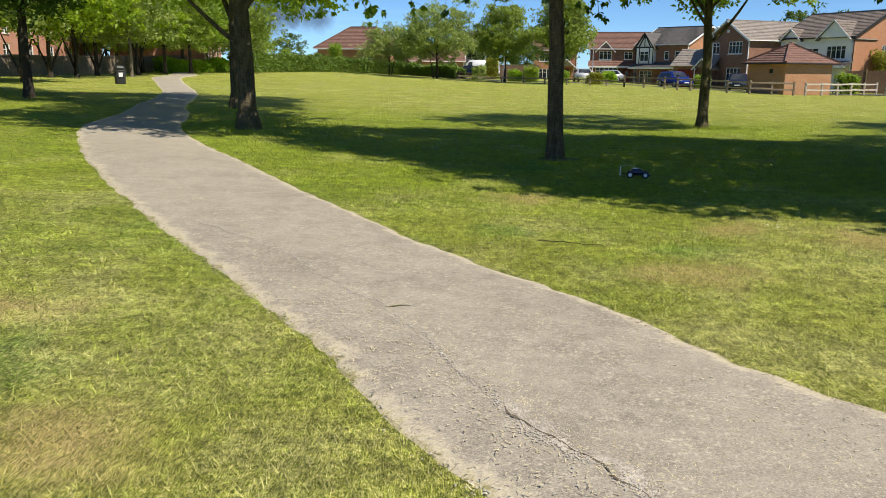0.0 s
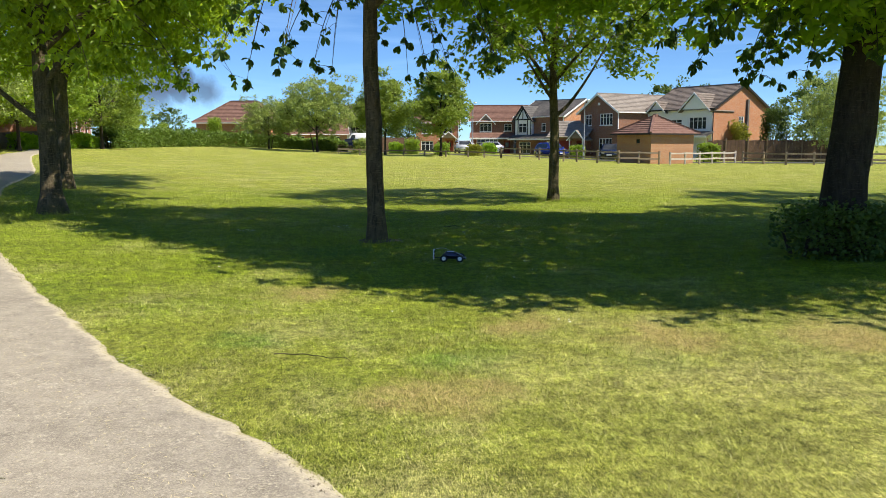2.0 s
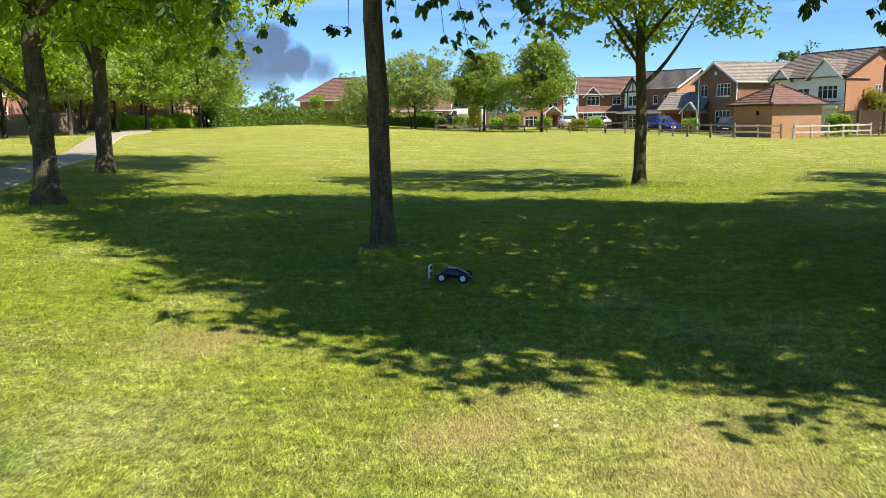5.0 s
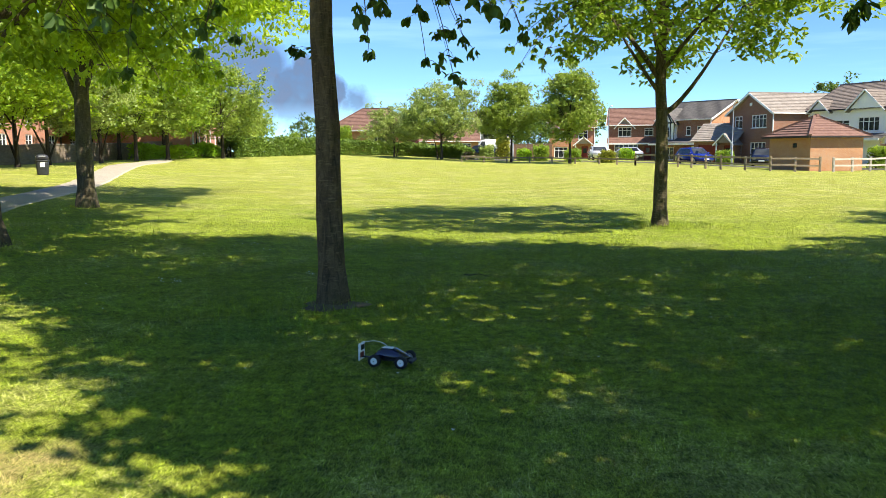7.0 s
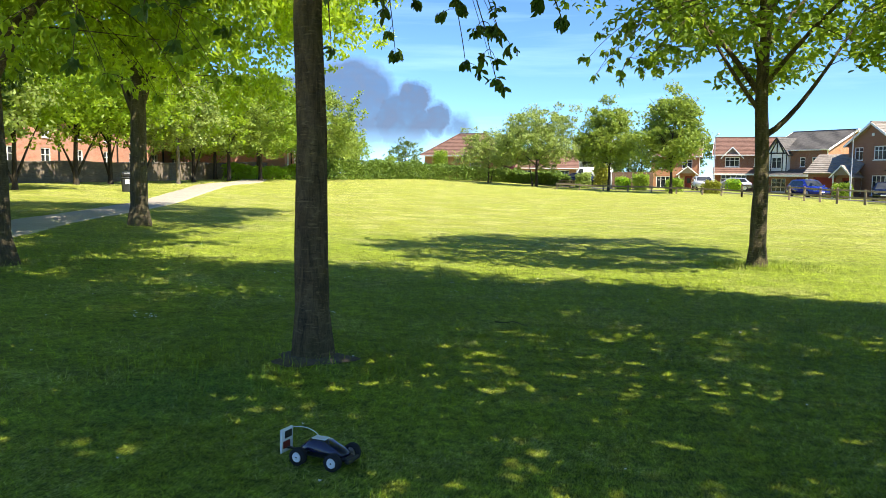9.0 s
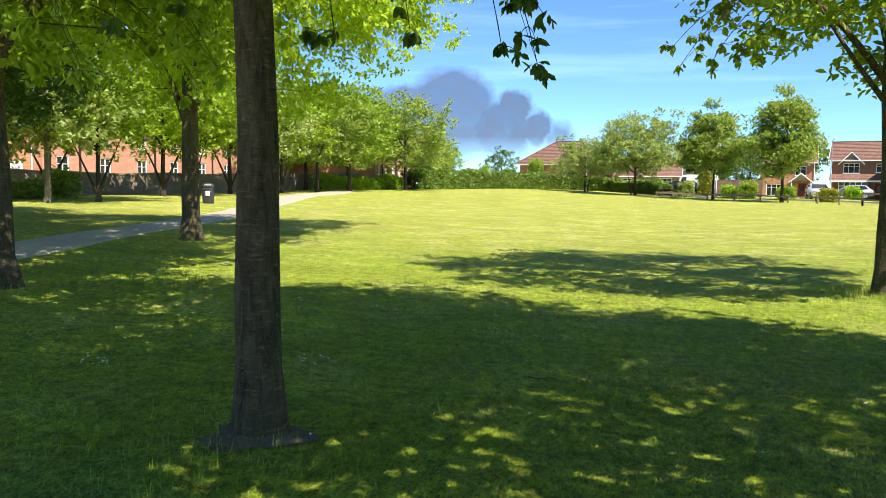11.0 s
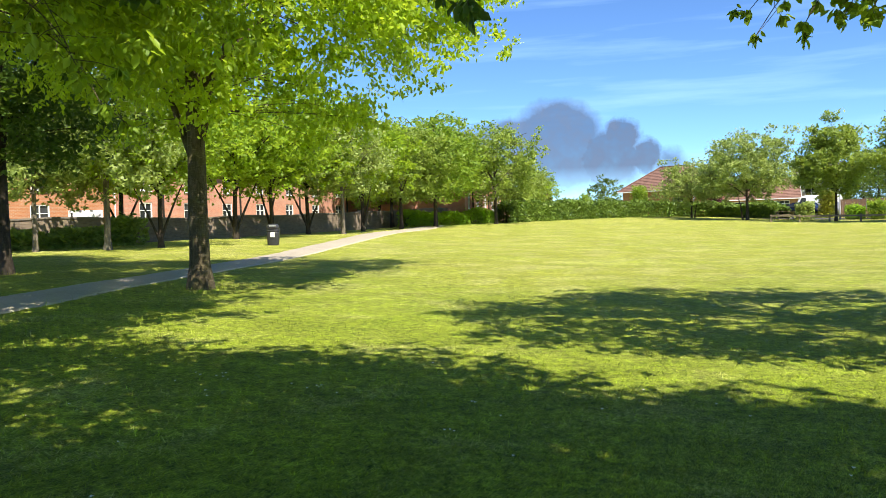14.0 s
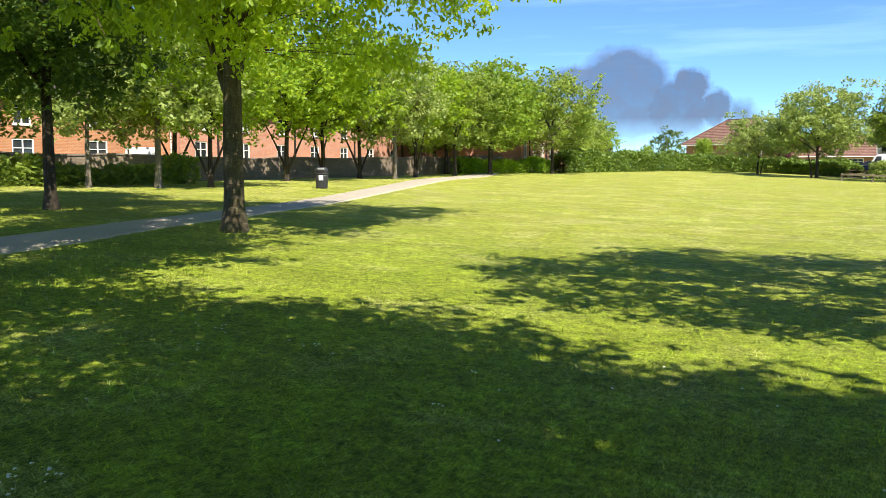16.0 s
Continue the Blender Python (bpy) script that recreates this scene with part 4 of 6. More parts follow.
def slope(parent, name, p0, along, down, material, course=0.33, lap=0.035, label=""):
    """One roof slope of overlapping tile courses: p0 the ridge's start, along the ridge, down to the eave."""
    p0, along, down = Vector(p0), Vector(along), Vector(down)
    n = max(2, int(down.length / course))
    nor = along.cross(down).normalized()
    if nor.z < 0:
        nor = -nor
    v, f = [p0 + nor * 0.01, p0 + along + nor * 0.01], []
    for k in range(n):
        b = p0 + down * ((k + 1) / n)
        i = len(v) - 2
        v += [b + nor * (0.01 + lap), b + along + nor * (0.01 + lap), b + nor * 0.008, b + along + nor * 0.008]
        f += [(i, i + 1, i + 3, i + 2), (i + 2, i + 3, i + 5, i + 4)]
    i = len(v)
    v += [p0 - nor * 0.1, p0 + along - nor * 0.1, p0 + along + down - nor * 0.1, p0 + down - nor * 0.1]
    f += [(i, i + 3, i + 2, i + 1), (i, 0, i - 2, i + 3), (i + 1, i + 2, i - 1, 1), (i + 3, i - 2, i - 1, i + 2), (i, i + 1, 1, 0)]
    return raw(name, v, f, material, parent, label=label)


def beam(name, p, q, w, h, material, parent, label=""):
    """A straight member of rectangular section from p to q."""
    p, q = Vector(p), Vector(q)
    d = (q - p).normalized()
    side = d.cross(Vector((0, 0, 1)))
    side = side.normalized() if side.length > 1e-3 else Vector((1, 0, 0))
    up = side.cross(d).normalized()
    v = [e + side * a * w / 2 + up * b * h / 2 for e in (p, q) for a, b in ((-1, -1), (1, -1), (1, 1), (-1, 1))]
    f = [(0, 1, 2, 3), (7, 6, 5, 4), (0, 4, 5, 1), (1, 5, 6, 2), (2, 6, 7, 3), (3, 7, 4, 0)]
    return raw(name, v, f, material, parent, label=label)


def house(label, x, y, turn, w, d, eave, rise, axis, walls, roof_mat, front=(), right=(), left=(), trim="pvc", z=None, chimney=False, front_mat=None):
    """A two-storey house. Its front runs from its corner at (x, y) along its own x; axis: way of the ridge, "x" along the front or "y" (a gable front)."""
    h = thing("house", label, "house", pose(x, y, gz(x, y) - 0.05 if z is None else z, 0, 0, turn))
    gx_, gy_ = (0, rise) if axis == "x" else (rise, 0)
    add_wall(h, pose(0, 0, 0), w, eave, front, front_mat or walls, gx_)
    add_wall(h, pose(w, 0, 0, 0, 0, 90), d, eave, right, walls, gy_)
    add_wall(h, pose(w, d, 0, 0, 0, 180), w, eave, (), walls, gx_)
    add_wall(h, pose(0, d, 0, 0, 0, 270), d, eave, left, walls, gy_)
    o, T = 0.35, M[trim]
    drop = o * rise / ((d if axis == "x" else w) / 2)
    if axis == "x":
        slope(h, "roof_slope", (-o, d / 2, eave + rise), (w + 2 * o, 0, 0), (0, -d / 2 - o, -rise - drop), roof_mat)
        slope(h, "roof_slope", (-o, d / 2, eave + rise), (w + 2 * o, 0, 0), (0, d / 2 + o, -rise - drop), roof_mat)
        beam("ridge_tiles", (-o, d / 2, eave + rise + 0.05), (w + o, d / 2, eave + rise + 0.05), 0.22, 0.12, roof_mat, h)
        for ex in (-o - 0.02, w + o + 0.02):
            beam("bargeboard", (ex, -o, eave - drop - 0.06), (ex, d / 2, eave + rise - 0.06), 0.04, 0.2, T, h)
            beam("bargeboard", (ex, d + o, eave - drop - 0.06), (ex, d / 2, eave + rise - 0.06), 0.04, 0.2, T, h)
        beam("gutter", (-o, -o - 0.05, eave - drop - 0.04), (w + o, -o - 0.05, eave - drop - 0.04), 0.1, 0.1, T, h)
    else:
        slope(h, "roof_slope", (w / 2, -o, eave + rise), (0, d + 2 * o, 0), (w / 2 + o, 0, -rise - drop), roof_mat)
        slope(h, "roof_slope", (w / 2, -o, eave + rise), (0, d + 2 * o, 0), (-w / 2 - o, 0, -rise - drop), roof_mat)
        beam("ridge_tiles", (w / 2, -o, eave + rise + 0.05), (w / 2, d + o, eave + rise + 0.05), 0.22, 0.12, roof_mat, h)
        for ey in (-o - 0.02, d + o + 0.02):
            beam("bargeboard", (-o, ey, eave - drop - 0.06), (w / 2, ey, eave + rise - 0.06), 0.04, 0.2, T, h)
            beam("bargeboard", (w + o, ey, eave - drop - 0.06), (w / 2, ey, eave + rise - 0.06), 0.04, 0.2, T, h)
        beam("gutter", (w + o + 0.05, -o, eave - drop - 0.04), (w + o + 0.05, d + o, eave - drop - 0.04), 0.1, 0.1, T, h)
    beam("drainpipe", (w + 0.06, -0.06, 0), (w + 0.06, -0.06, eave - 0.1), 0.08, 0.08, T, h)
    if chimney:
        st = part("chimney", box_bm(w * 0.8, d / 2 - 0.3, eave + rise - 0.5, w * 0.8 + 0.6, d / 2 + 0.3, eave + rise + 0.6), walls, h)
    return h


def small_gable(h, x0, x1, y0, y1, z0, rise, roof_mat, face_mat, trim="pvc"):
    """A small gabled roof that springs from the front slope, with its triangular face."""
    xm, o, T = (x0 + x1) / 2, 0.22, M[trim]
    k = o * rise / ((x1 - x0) / 2)
    slope(h, "dormer_slope", (xm, y0 - o, z0 + rise), (0, y1 - y0 + o, 0), ((x1 - x0) / 2 + o, 0, -rise - k), roof_mat)
    slope(h, "dormer_slope", (xm, y0 - o, z0 + rise), (0, y1 - y0 + o, 0), (-(x1 - x0) / 2 - o, 0, -rise - k), roof_mat)
    raw("gable_face", [(x0, y0, z0), (x1, y0, z0), (xm, y0, z0 + rise), (x0, y0 + 0.2, z0), (x1, y0 + 0.2, z0), (xm, y0 + 0.2, z0 + rise)],
        [(0, 1, 2), (5, 4, 3), (0, 3, 4, 1)], face_mat, h)
    beam("bargeboard", (x0 - o, y0 - o - 0.03, z0 - k - 0.05), (xm, y0 - o - 0.03, z0 + rise - 0.05), 0.04, 0.12, T, h)
    beam("bargeboard", (x1 + o, y0 - o - 0.03, z0 - k - 0.05), (xm, y0 - o - 0.03, z0 + rise - 0.05), 0.04, 0.12, T, h)


def lean_to(h, x0, x1, depth, z0, z1, roof_mat, trim="pvc"):
    """A pent roof before the front wall, from z1 at the wall down to z0."""
    slope(h, "porch_roof", (x0, 0, z1), (x1 - x0, 0, 0), (0, -depth, z0 - z1), roof_mat)
    beam("fascia", (x0, -depth - 0.03, z0 - 0.08), (x1, -depth - 0.03, z0 - 0.08), 0.05, 0.2, M[trim], h)


# gable-fronted brick house with a porch
h = house("brown brick detached house with a gabled front and grey tiled roof", 26.3, 94.2, -68, 6.8, 10.0, 5.35, 1.95, "y", M["brick_brown"], M["roof_grey"],
          front=[(0.9, 3.75, 1.2, 1.25), (3.6, 3.75, 2.2, 1.3), (3.5, 0.4, 2.3, 1.9), (0.9, 0.6, 1.2, 1.4)], right=[(7.5, 3.3, 1.0, 1.1), (5.2, 0.8, 1.2, 1.2)], z=-0.05)
part("alarm_box", box_bm(3.25, -0.08, 6.0, 3.6, 0, 6.3, 0.02), M["pvc"], h)
h2 = thing("garage_wing", "low red-doored brick garage wing with a gabled porch", "garage", pose(22.7, 94.3, -0.05, 0, 0, -40))
add_wall(h2, pose(0, 0, 0), 4.6, 2.5, [(0.5, 0, 2.3, 2.1, "redgarage"), (3.4, 0, 0.85, 2.05, "door")], M["brick_brown"])
add_wall(h2, pose(4.6, 0, 0, 0, 0, 90), 5, 2.5, [], M["brick_brown"])
add_wall(h2, pose(0, 5, 0, 0, 0, 270), 5, 2.5, [], M["brick_brown"])
slope(h2, "roof_slope", (-0.3, 2.6, 4.4), (5.2, 0, 0), (0, -3.0, -1.95), M["roof_grey"])
slope(h2, "roof_slope", (-0.3, 2.6, 4.4), (5.2, 0, 0), (0, 3.0, -1.95), M["roof_grey"])
small_gable(h2, 2.9, 4.7, -0.9, 1.2, 2.3, 0.95, M["roof_grey"], M["brick_brown"])
for px in (3.0, 4.6):
    beam("post", (px, -0.95, 0), (px, -0.95, 2.3), 0.1, 0.1, M["pvc"], h2)

# white-clad house with a bright brick gable end
h = house("large detached house, white-clad front and orange brick gable end", 32.65, 89.3, -60, 8.6, 9.6, 5.5, 2.5, "x", M["brick_orange"], M["roof_taupe"],
          front=[(0.8, 3.2, 1.4, 1.1), (3.2, 3.2, 1.5, 1.1), (5.6, 3.2, 2.2, 1.3), (0.8, 0.7, 1.8, 1.3), (5.4, 0.1, 2.5, 2.2, "garage")],
          right=[(4.4, 3.2, 0.9, 1.4)], z=-0.05, trim="black_timber", front_mat=M["render_white"])
small_gable(h, 4.8, 8.5, -0.45, 3.4, 5.25, 1.75, M["roof_taupe"], M["render_white"])
small_gable(h, 0.3, 2.6, -0.25, 2.4, 5.25, 1.1, M["roof_taupe"], M["render_white"])
lean_to(h, 4.6, 8.8, 1.3, 2.5, 3.0, M["roof_dark"])
beam("downpipe", (8.5, -0.1, 0.1), (8.5, -0.1, 5.3), 0.12, 0.12, M["pvc"], h)
beam("flue_pipe", (8.72, 5.7, 2.6), (8.72, 5.7, 6.4), 0.25, 0.25, M["roof_dark"], h)

# half-timbered house
h = house("detached house with half-timbered front gable and grey tiled roof", 21.9, 111.8, -48, 7.8, 9.6, 5.5, 2.25, "x", M["brick_orange"], M["roof_dark"],
          front=[(0.7, 3.1, 1.7, 1.4), (4.3, 3.4, 0.7, 1.1), (5.9, 3.3, 1.5, 1.2), (0.5, 0.4, 2.0, 1.6), (5.1, 0, 2.3, 2.1, "garage"), (3.9, 0, 0.9, 2.05, "door")],
          right=[(3.0, 3.2, 0.7, 1.0)], z=-0.1, trim="pvc", front_mat=M["brick_brown"])
bay = part("timbered_bay", box_bm(0.1, -0.5, 2.6, 3.0, 0, 5.2), M["render_white"], h, "white rendered bay with black timbers")
for x0, z0, x1, z1 in ((0.1, 2.6, 3.0, 2.6), (0.1, 5.0, 3.0, 5.0), (0.2, 2.6, 0.2, 5.0), (2.9, 2.6, 2.9, 5.0), (0.75, 2.6, 0.75, 5.0), (2.35, 2.6, 2.35, 5.0), (0.6, 5.0, 1.55, 6.6), (2.5, 5.0, 1.55, 6.6), (1.55, 5.0, 1.55, 6.8)):
    beam("timber", (x0, -0.53, z0), (x1, -0.53, z1), 0.06, 0.16, M["black_timber"], h)
small_gable(h, 0.0, 3.1, -0.5, 3.0, 5.0, 1.9, M["roof_dark"], M["render_white"], "black_timber")
opening(h, pose(0, -0.6, 0), 0.85, 3.2, 1.4, 1.3, "window", M["pvc"])
lean_to(h, -0.2, 7.9, 1.6, 2.4, 3.1, M["roof_dark"])

# red-roofed house
h = house("red brick house with red tiled roof and pent roof", 16.0, 114.6, -10, 10.5, 7, 4.9, 2.1, "x", M["brick_brown"], M["roof_red"],
          front=[(1.2, 3.2, 1.7, 1.2), (4.6, 3.3, 1.1, 1.0), (6.8, 3.3, 1.1, 1.0), (1.0, 0.5, 2.6, 1.4), (4.6, 0, 0.9, 2.0, "door"), (6.2, 0.5, 2.6, 1.4)], z=0.1)
small_gable(h, 0.9, 3.2, -0.1, 2.4, 4.5, 1.2, M["roof_red"], M["brick_brown"])
lean_to(h, -0.2, 10.7, 0.95, 2.35, 3.1, M["roof_red"])
for bx, bw in ((0.8, 3.0), (6.0, 3.0)):
    part("bay_apron", box_bm(bx, -0.78, 0, bx + bw, 0, 0.7, 0.02), M["pvc"], h, "white panelled bay under the window")
    opening(h, pose(0, -0.8, 0), bx, 0.72, bw, 1.5, "window", M["pvc"])

# orange brick house mostly behind the street trees
h = house("orange brick house with white bay windows behind the street trees", 8.1, 113.0, -6, 5.8, 7, 4.6, 2.0, "x", M["brick_orange"], M["roof_red"],
          front=[(0.7, 0.5, 1.7, 1.4), (4.2, 0, 0.9, 2.0, "door"), (0.8, 2.9, 1.4, 1.1), (3.8, 2.9, 1.2, 1.1)], right=[(2.5, 3.0, 0.9, 1.0)], z=0.1)
small_gable(h, 3.4, 5.6, -1.2, 1.0, 2.3, 0.9, M["roof_red"], M["brick_orange"])
for px in (3.5, 5.5):
    beam("porch_post", (px, -1.2, 0), (px, -1.2, 2.3), 0.1, 0.1, M["pvc"], h)

# far half-timbered house
h = house("distant white house with black timbering beyond the parked vehicles", -2.2, 128.0, 4, 5.4, 7, 5.0, 2.2, "x", M["render_white"], M["roof_dark"],
          front=[(1.0, 3.2, 1.5, 1.1), (4.0, 3.2, 1.2, 1.1), (1.0, 0.6, 1.8, 1.3), (3.2, 0.6, 1.6, 1.3)], z=0.4)
for k in range(5):
    beam("timber", (0.15 + k * 1.08, -0.03, 2.6), (0.15 + k * 1.08, -0.03, 5.0), 0.06, 0.15, M["black_timber"], h)
for zz in (2.6, 4.95):
    beam("timber", (0, -0.04, zz), (5.4, -0.04, zz), 0.06, 0.17, M["black_timber"], h)

# low house seen between the street trees
house("low brick house with a brown roof beyond the street trees", -10.6, 121.0, 6, 9.0, 7, 2.7, 2.3, "x", M["brick_buff"], M["roof_brown"],
      front=[(1.0, 1.0, 1.8, 1.2), (4.0, 0, 0.9, 2.0, "door"), (6.2, 1.0, 1.8, 1.2)], z=0.5)

# bungalow with a hipped red roof beyond the hedge
b = thing("bungalow", "brick bungalow with a brown hipped roof behind the hedge", "house", pose(-22.6, 118.0, gz(-22, 118) - 0.4, 0, 0, -14))
add_wall(b, pose(0, 0, 0), 11, 3.4, [(2, 1.2, 1.6, 1.2), (7, 1.2, 1.6, 1.2)], M["brick_orange"])
add_wall(b, pose(11, 0, 0, 0, 0, 90), 8, 3.4, [(3, 1.2, 1.2, 1.2)], M["brick_orange"])
add_wall(b, pose(0, 8, 0, 0, 0, 270), 8, 3.4, [(3, 1.2, 1.2, 1.2)], M["brick_red"])
add_wall(b, pose(11, 8, 0, 0, 0, 180), 11, 3.4, [], M["brick_orange"])


def hip_roof(parent, w, d, z, rise, ridge, material, over=0.4, course=0.32):
    """A hipped roof of stepped courses over a w by d plan with its ridge along x."""
    n = max(4, int(math.hypot(d / 2, rise) / course))

    def ring(s, dz):
        hx, hy = ridge / 2 + (w / 2 + over - ridge / 2) * s, (d / 2 + over) * s
        return [(w / 2 + a * hx, d / 2 + b_ * hy, z + rise * (1 - s) + dz) for a, b_ in ((-1, -1), (1, -1), (1, 1), (-1, 1))]

    v, f = ring(0.0, 0.0), []
    for k in range(n):
        i = len(v) - 4
        v += ring((k + 1) / n, 0.04) + ring((k + 1) / n, -0.01)
        for q in range(4):
            e = (q + 1) % 4
            f += [(i + q, i + 4 + q, i + 4 + e, i + e), (i + 4 + q, i + 8 + q, i + 8 + e, i + 4 + e)]
    i = len(v)
    v += [(-over, -over, z - 0.12), (w + over, -over, z - 0.12), (w + over, d + over, z - 0.12), (-over, d + over, z - 0.12)]
    f += [(i, i + 3, i + 2, i + 1)] + [(i + q, i + (q + 1) % 4, i - 4 + (q + 1) % 4, i - 4 + q) for q in range(4)]
    roof = raw("roof", v, f, material, parent)
    for sx in (-1, 1):
        for sy in (-1, 1):
            beam("hip_tiles", (w / 2 + sx * ridge / 2, d / 2, z + rise + 0.06), (w / 2 + sx * (w / 2 + over), d / 2 + sy * (d / 2 + over), z + 0.08), 0.2, 0.1, material, roof)
    if ridge > 0.2:
        beam("ridge_tiles", (w / 2 - ridge / 2, d / 2, z + rise + 0.06), (w / 2 + ridge / 2, d / 2, z + rise + 0.06), 0.2, 0.12, material, roof)
    return roof


hip_roof(b, 11, 8, 3.4, 3.1, 4.0, M["roof_red"], 0.45)
beam("gutter", (-0.45, -0.5, 3.3), (11.45, -0.5, 3.3), 0.1, 0.12, M["pvc"], b)

# brick hut by the fence
hut = thing("brick_hut", "small square brick pump house with a hipped brown tiled roof", "hut", pose(24.8, 66.0, gz(24.8, 66) - 0.02, 0, 0, 20))
HW = 4.55
for k, (m_, op) in enumerate(((pose(0, 0, 0), []), (pose(HW, 0, 0, 0, 0, 90), []), (pose(HW, HW, 0, 0, 0, 180), []), (pose(0, HW, 0, 0, 0, 270), [(2.6, 1.7, 0.5, 0.35, "dark")]))):
    add_wall(hut, m_, HW, 2.5, op, M["brick_buff"])
hip_roof(hut, HW, HW, 2.52, 1.5, 0.3, M["roof_brown"], 0.4)
part("roof_vent", box_bm(HW / 2 - 0.15, HW / 2 - 0.15, 3.9, HW / 2 + 0.15, HW / 2 + 0.15, 4.2, 0.03), M["roof_brown"], hut)
for p, q in (((-0.4, -0.42), (HW + 0.4, -0.42)), ((HW + 0.42, -0.4), (HW + 0.42, HW + 0.4)), ((-0.42, -0.4), (-0.42, HW + 0.4))):
    beam("gutter", (*p, 2.46), (*q, 2.46), 0.1, 0.1, M["black_timber"], hut)

# long brick terrace behind the belt of trees
for x, y, turn, w, lab, mt in ((-24.45, 73.71, 104, 26, "long salmon-red brick building with tall windows behind the old wall", "brick_salmon"),
                               (-33.04, 45.97, 96, 34, "long red brick building with small arched windows behind the trees", "brick_salmon"),
                               (-36.13, 23.77, 84, 22.2, "brick building with white-framed windows and a pale sign", "brick_orange")):
    ops = []
    for k in range(int(w / 4)):
        ops += [(1.2 + k * 4, 1.5, 1.1, 1.5), (1.3 + k * 4, 3.7, 0.9, 1.2)]
    h = house(lab, x, y, turn, w, 8, 5.4, 2.4, "x", M[mt], M["roof_dark"], front=ops, z=gz(x, y) - 0.3)
    for k in range(int(w / 8)):
        beam("downpipe", (3.2 + k * 8, -0.06, 0), (3.2 + k * 8, -0.06, 5.3), 0.1, 0.1, M["black_timber"], h)
board = thing("sign_board", "large pale blue-white hoarding standing before the brick building", "sign", pose(-32.3, 42.7, gz(-32.3, 42.7), 0, 0, 38))
part("panel", box_bm(-0.88, -0.03, 1.28, 0.88, 0.03, 2.2, 0.01), M["paper"], board)
for px in (-0.7, 0.7):
    beam("post", (px, 0.08, -0.2), (px, 0.08, 2.2), 0.1, 0.1, M["steel"], board)
part("lettering_bar", box_bm(-0.75, -0.045, 1.75, -0.65, -0.03, 2.08), M["black_timber"], board)

# old wall
for k, (p, q, hgt) in enumerate((((-27.5, 22.0), (-29.0, 42.0), 1.5), ((-29.0, 42.0), (-28.5, 62.0), 1.4), ((-28.5, 62.0), (-25.5, 76.0), 1.4))):
    p, q = Vector(p), Vector(q)
    n = int((q - p).length / 2.0)
    wv, wf, wu = [], [], []
    w_ob = thing("boundary_wall", "low dark weathered brick boundary wall under the trees", "wall", None, "", "structure")
    d = (q - p).normalized()
    s = Vector((-d.y, d.x))
    for i in range(n + 1):
        c = p + (q - p) * i / n
        z0 = gz(c.x, c.y) - 0.1
        top = z0 + hgt + 0.05 * math.sin(i * 1.7)
        wv += [(c.x + s.x * e * 0.14, c.y + s.y * e * 0.14, zz) for e, zz in ((-1, z0), (-1, top), (1, top), (1, z0))]
    for i in range(n):
        for j in range(3):
            wf.append((i * 4 + j, i * 4 + j + 1, i * 4 + 5 + j, i * 4 + 4 + j))
    wf += [(0, 3, 2, 1), (n * 4, n * 4 + 1, n * 4 + 2, n * 4 + 3)]
    body = raw("wall_body", wv, wf, M["wall_dark"], w_ob)
    layer = body.data.uv_layers.new(name="uv")
    for lp in body.data.loops:
        co = body.data.vertices[lp.vertex_index].co
        layer.data[lp.index].uv = (co.y, co.z)
    for i in range(n):
        a, c = p + (q - p) * i / n, p + (q - p) * (i + 1) / n
        beam("coping_stone", (a.x, a.y, gz(a.x, a.y) - 0.06 + hgt + 0.05 * math.sin(i * 1.7)), (c.x - d.x * 0.02, c.y - d.y * 0.02, gz(c.x, c.y) - 0.06 + hgt + 0.05 * math.sin((i + 1) * 1.7)), 0.36, 0.08, M["wall_dark"], w_ob)


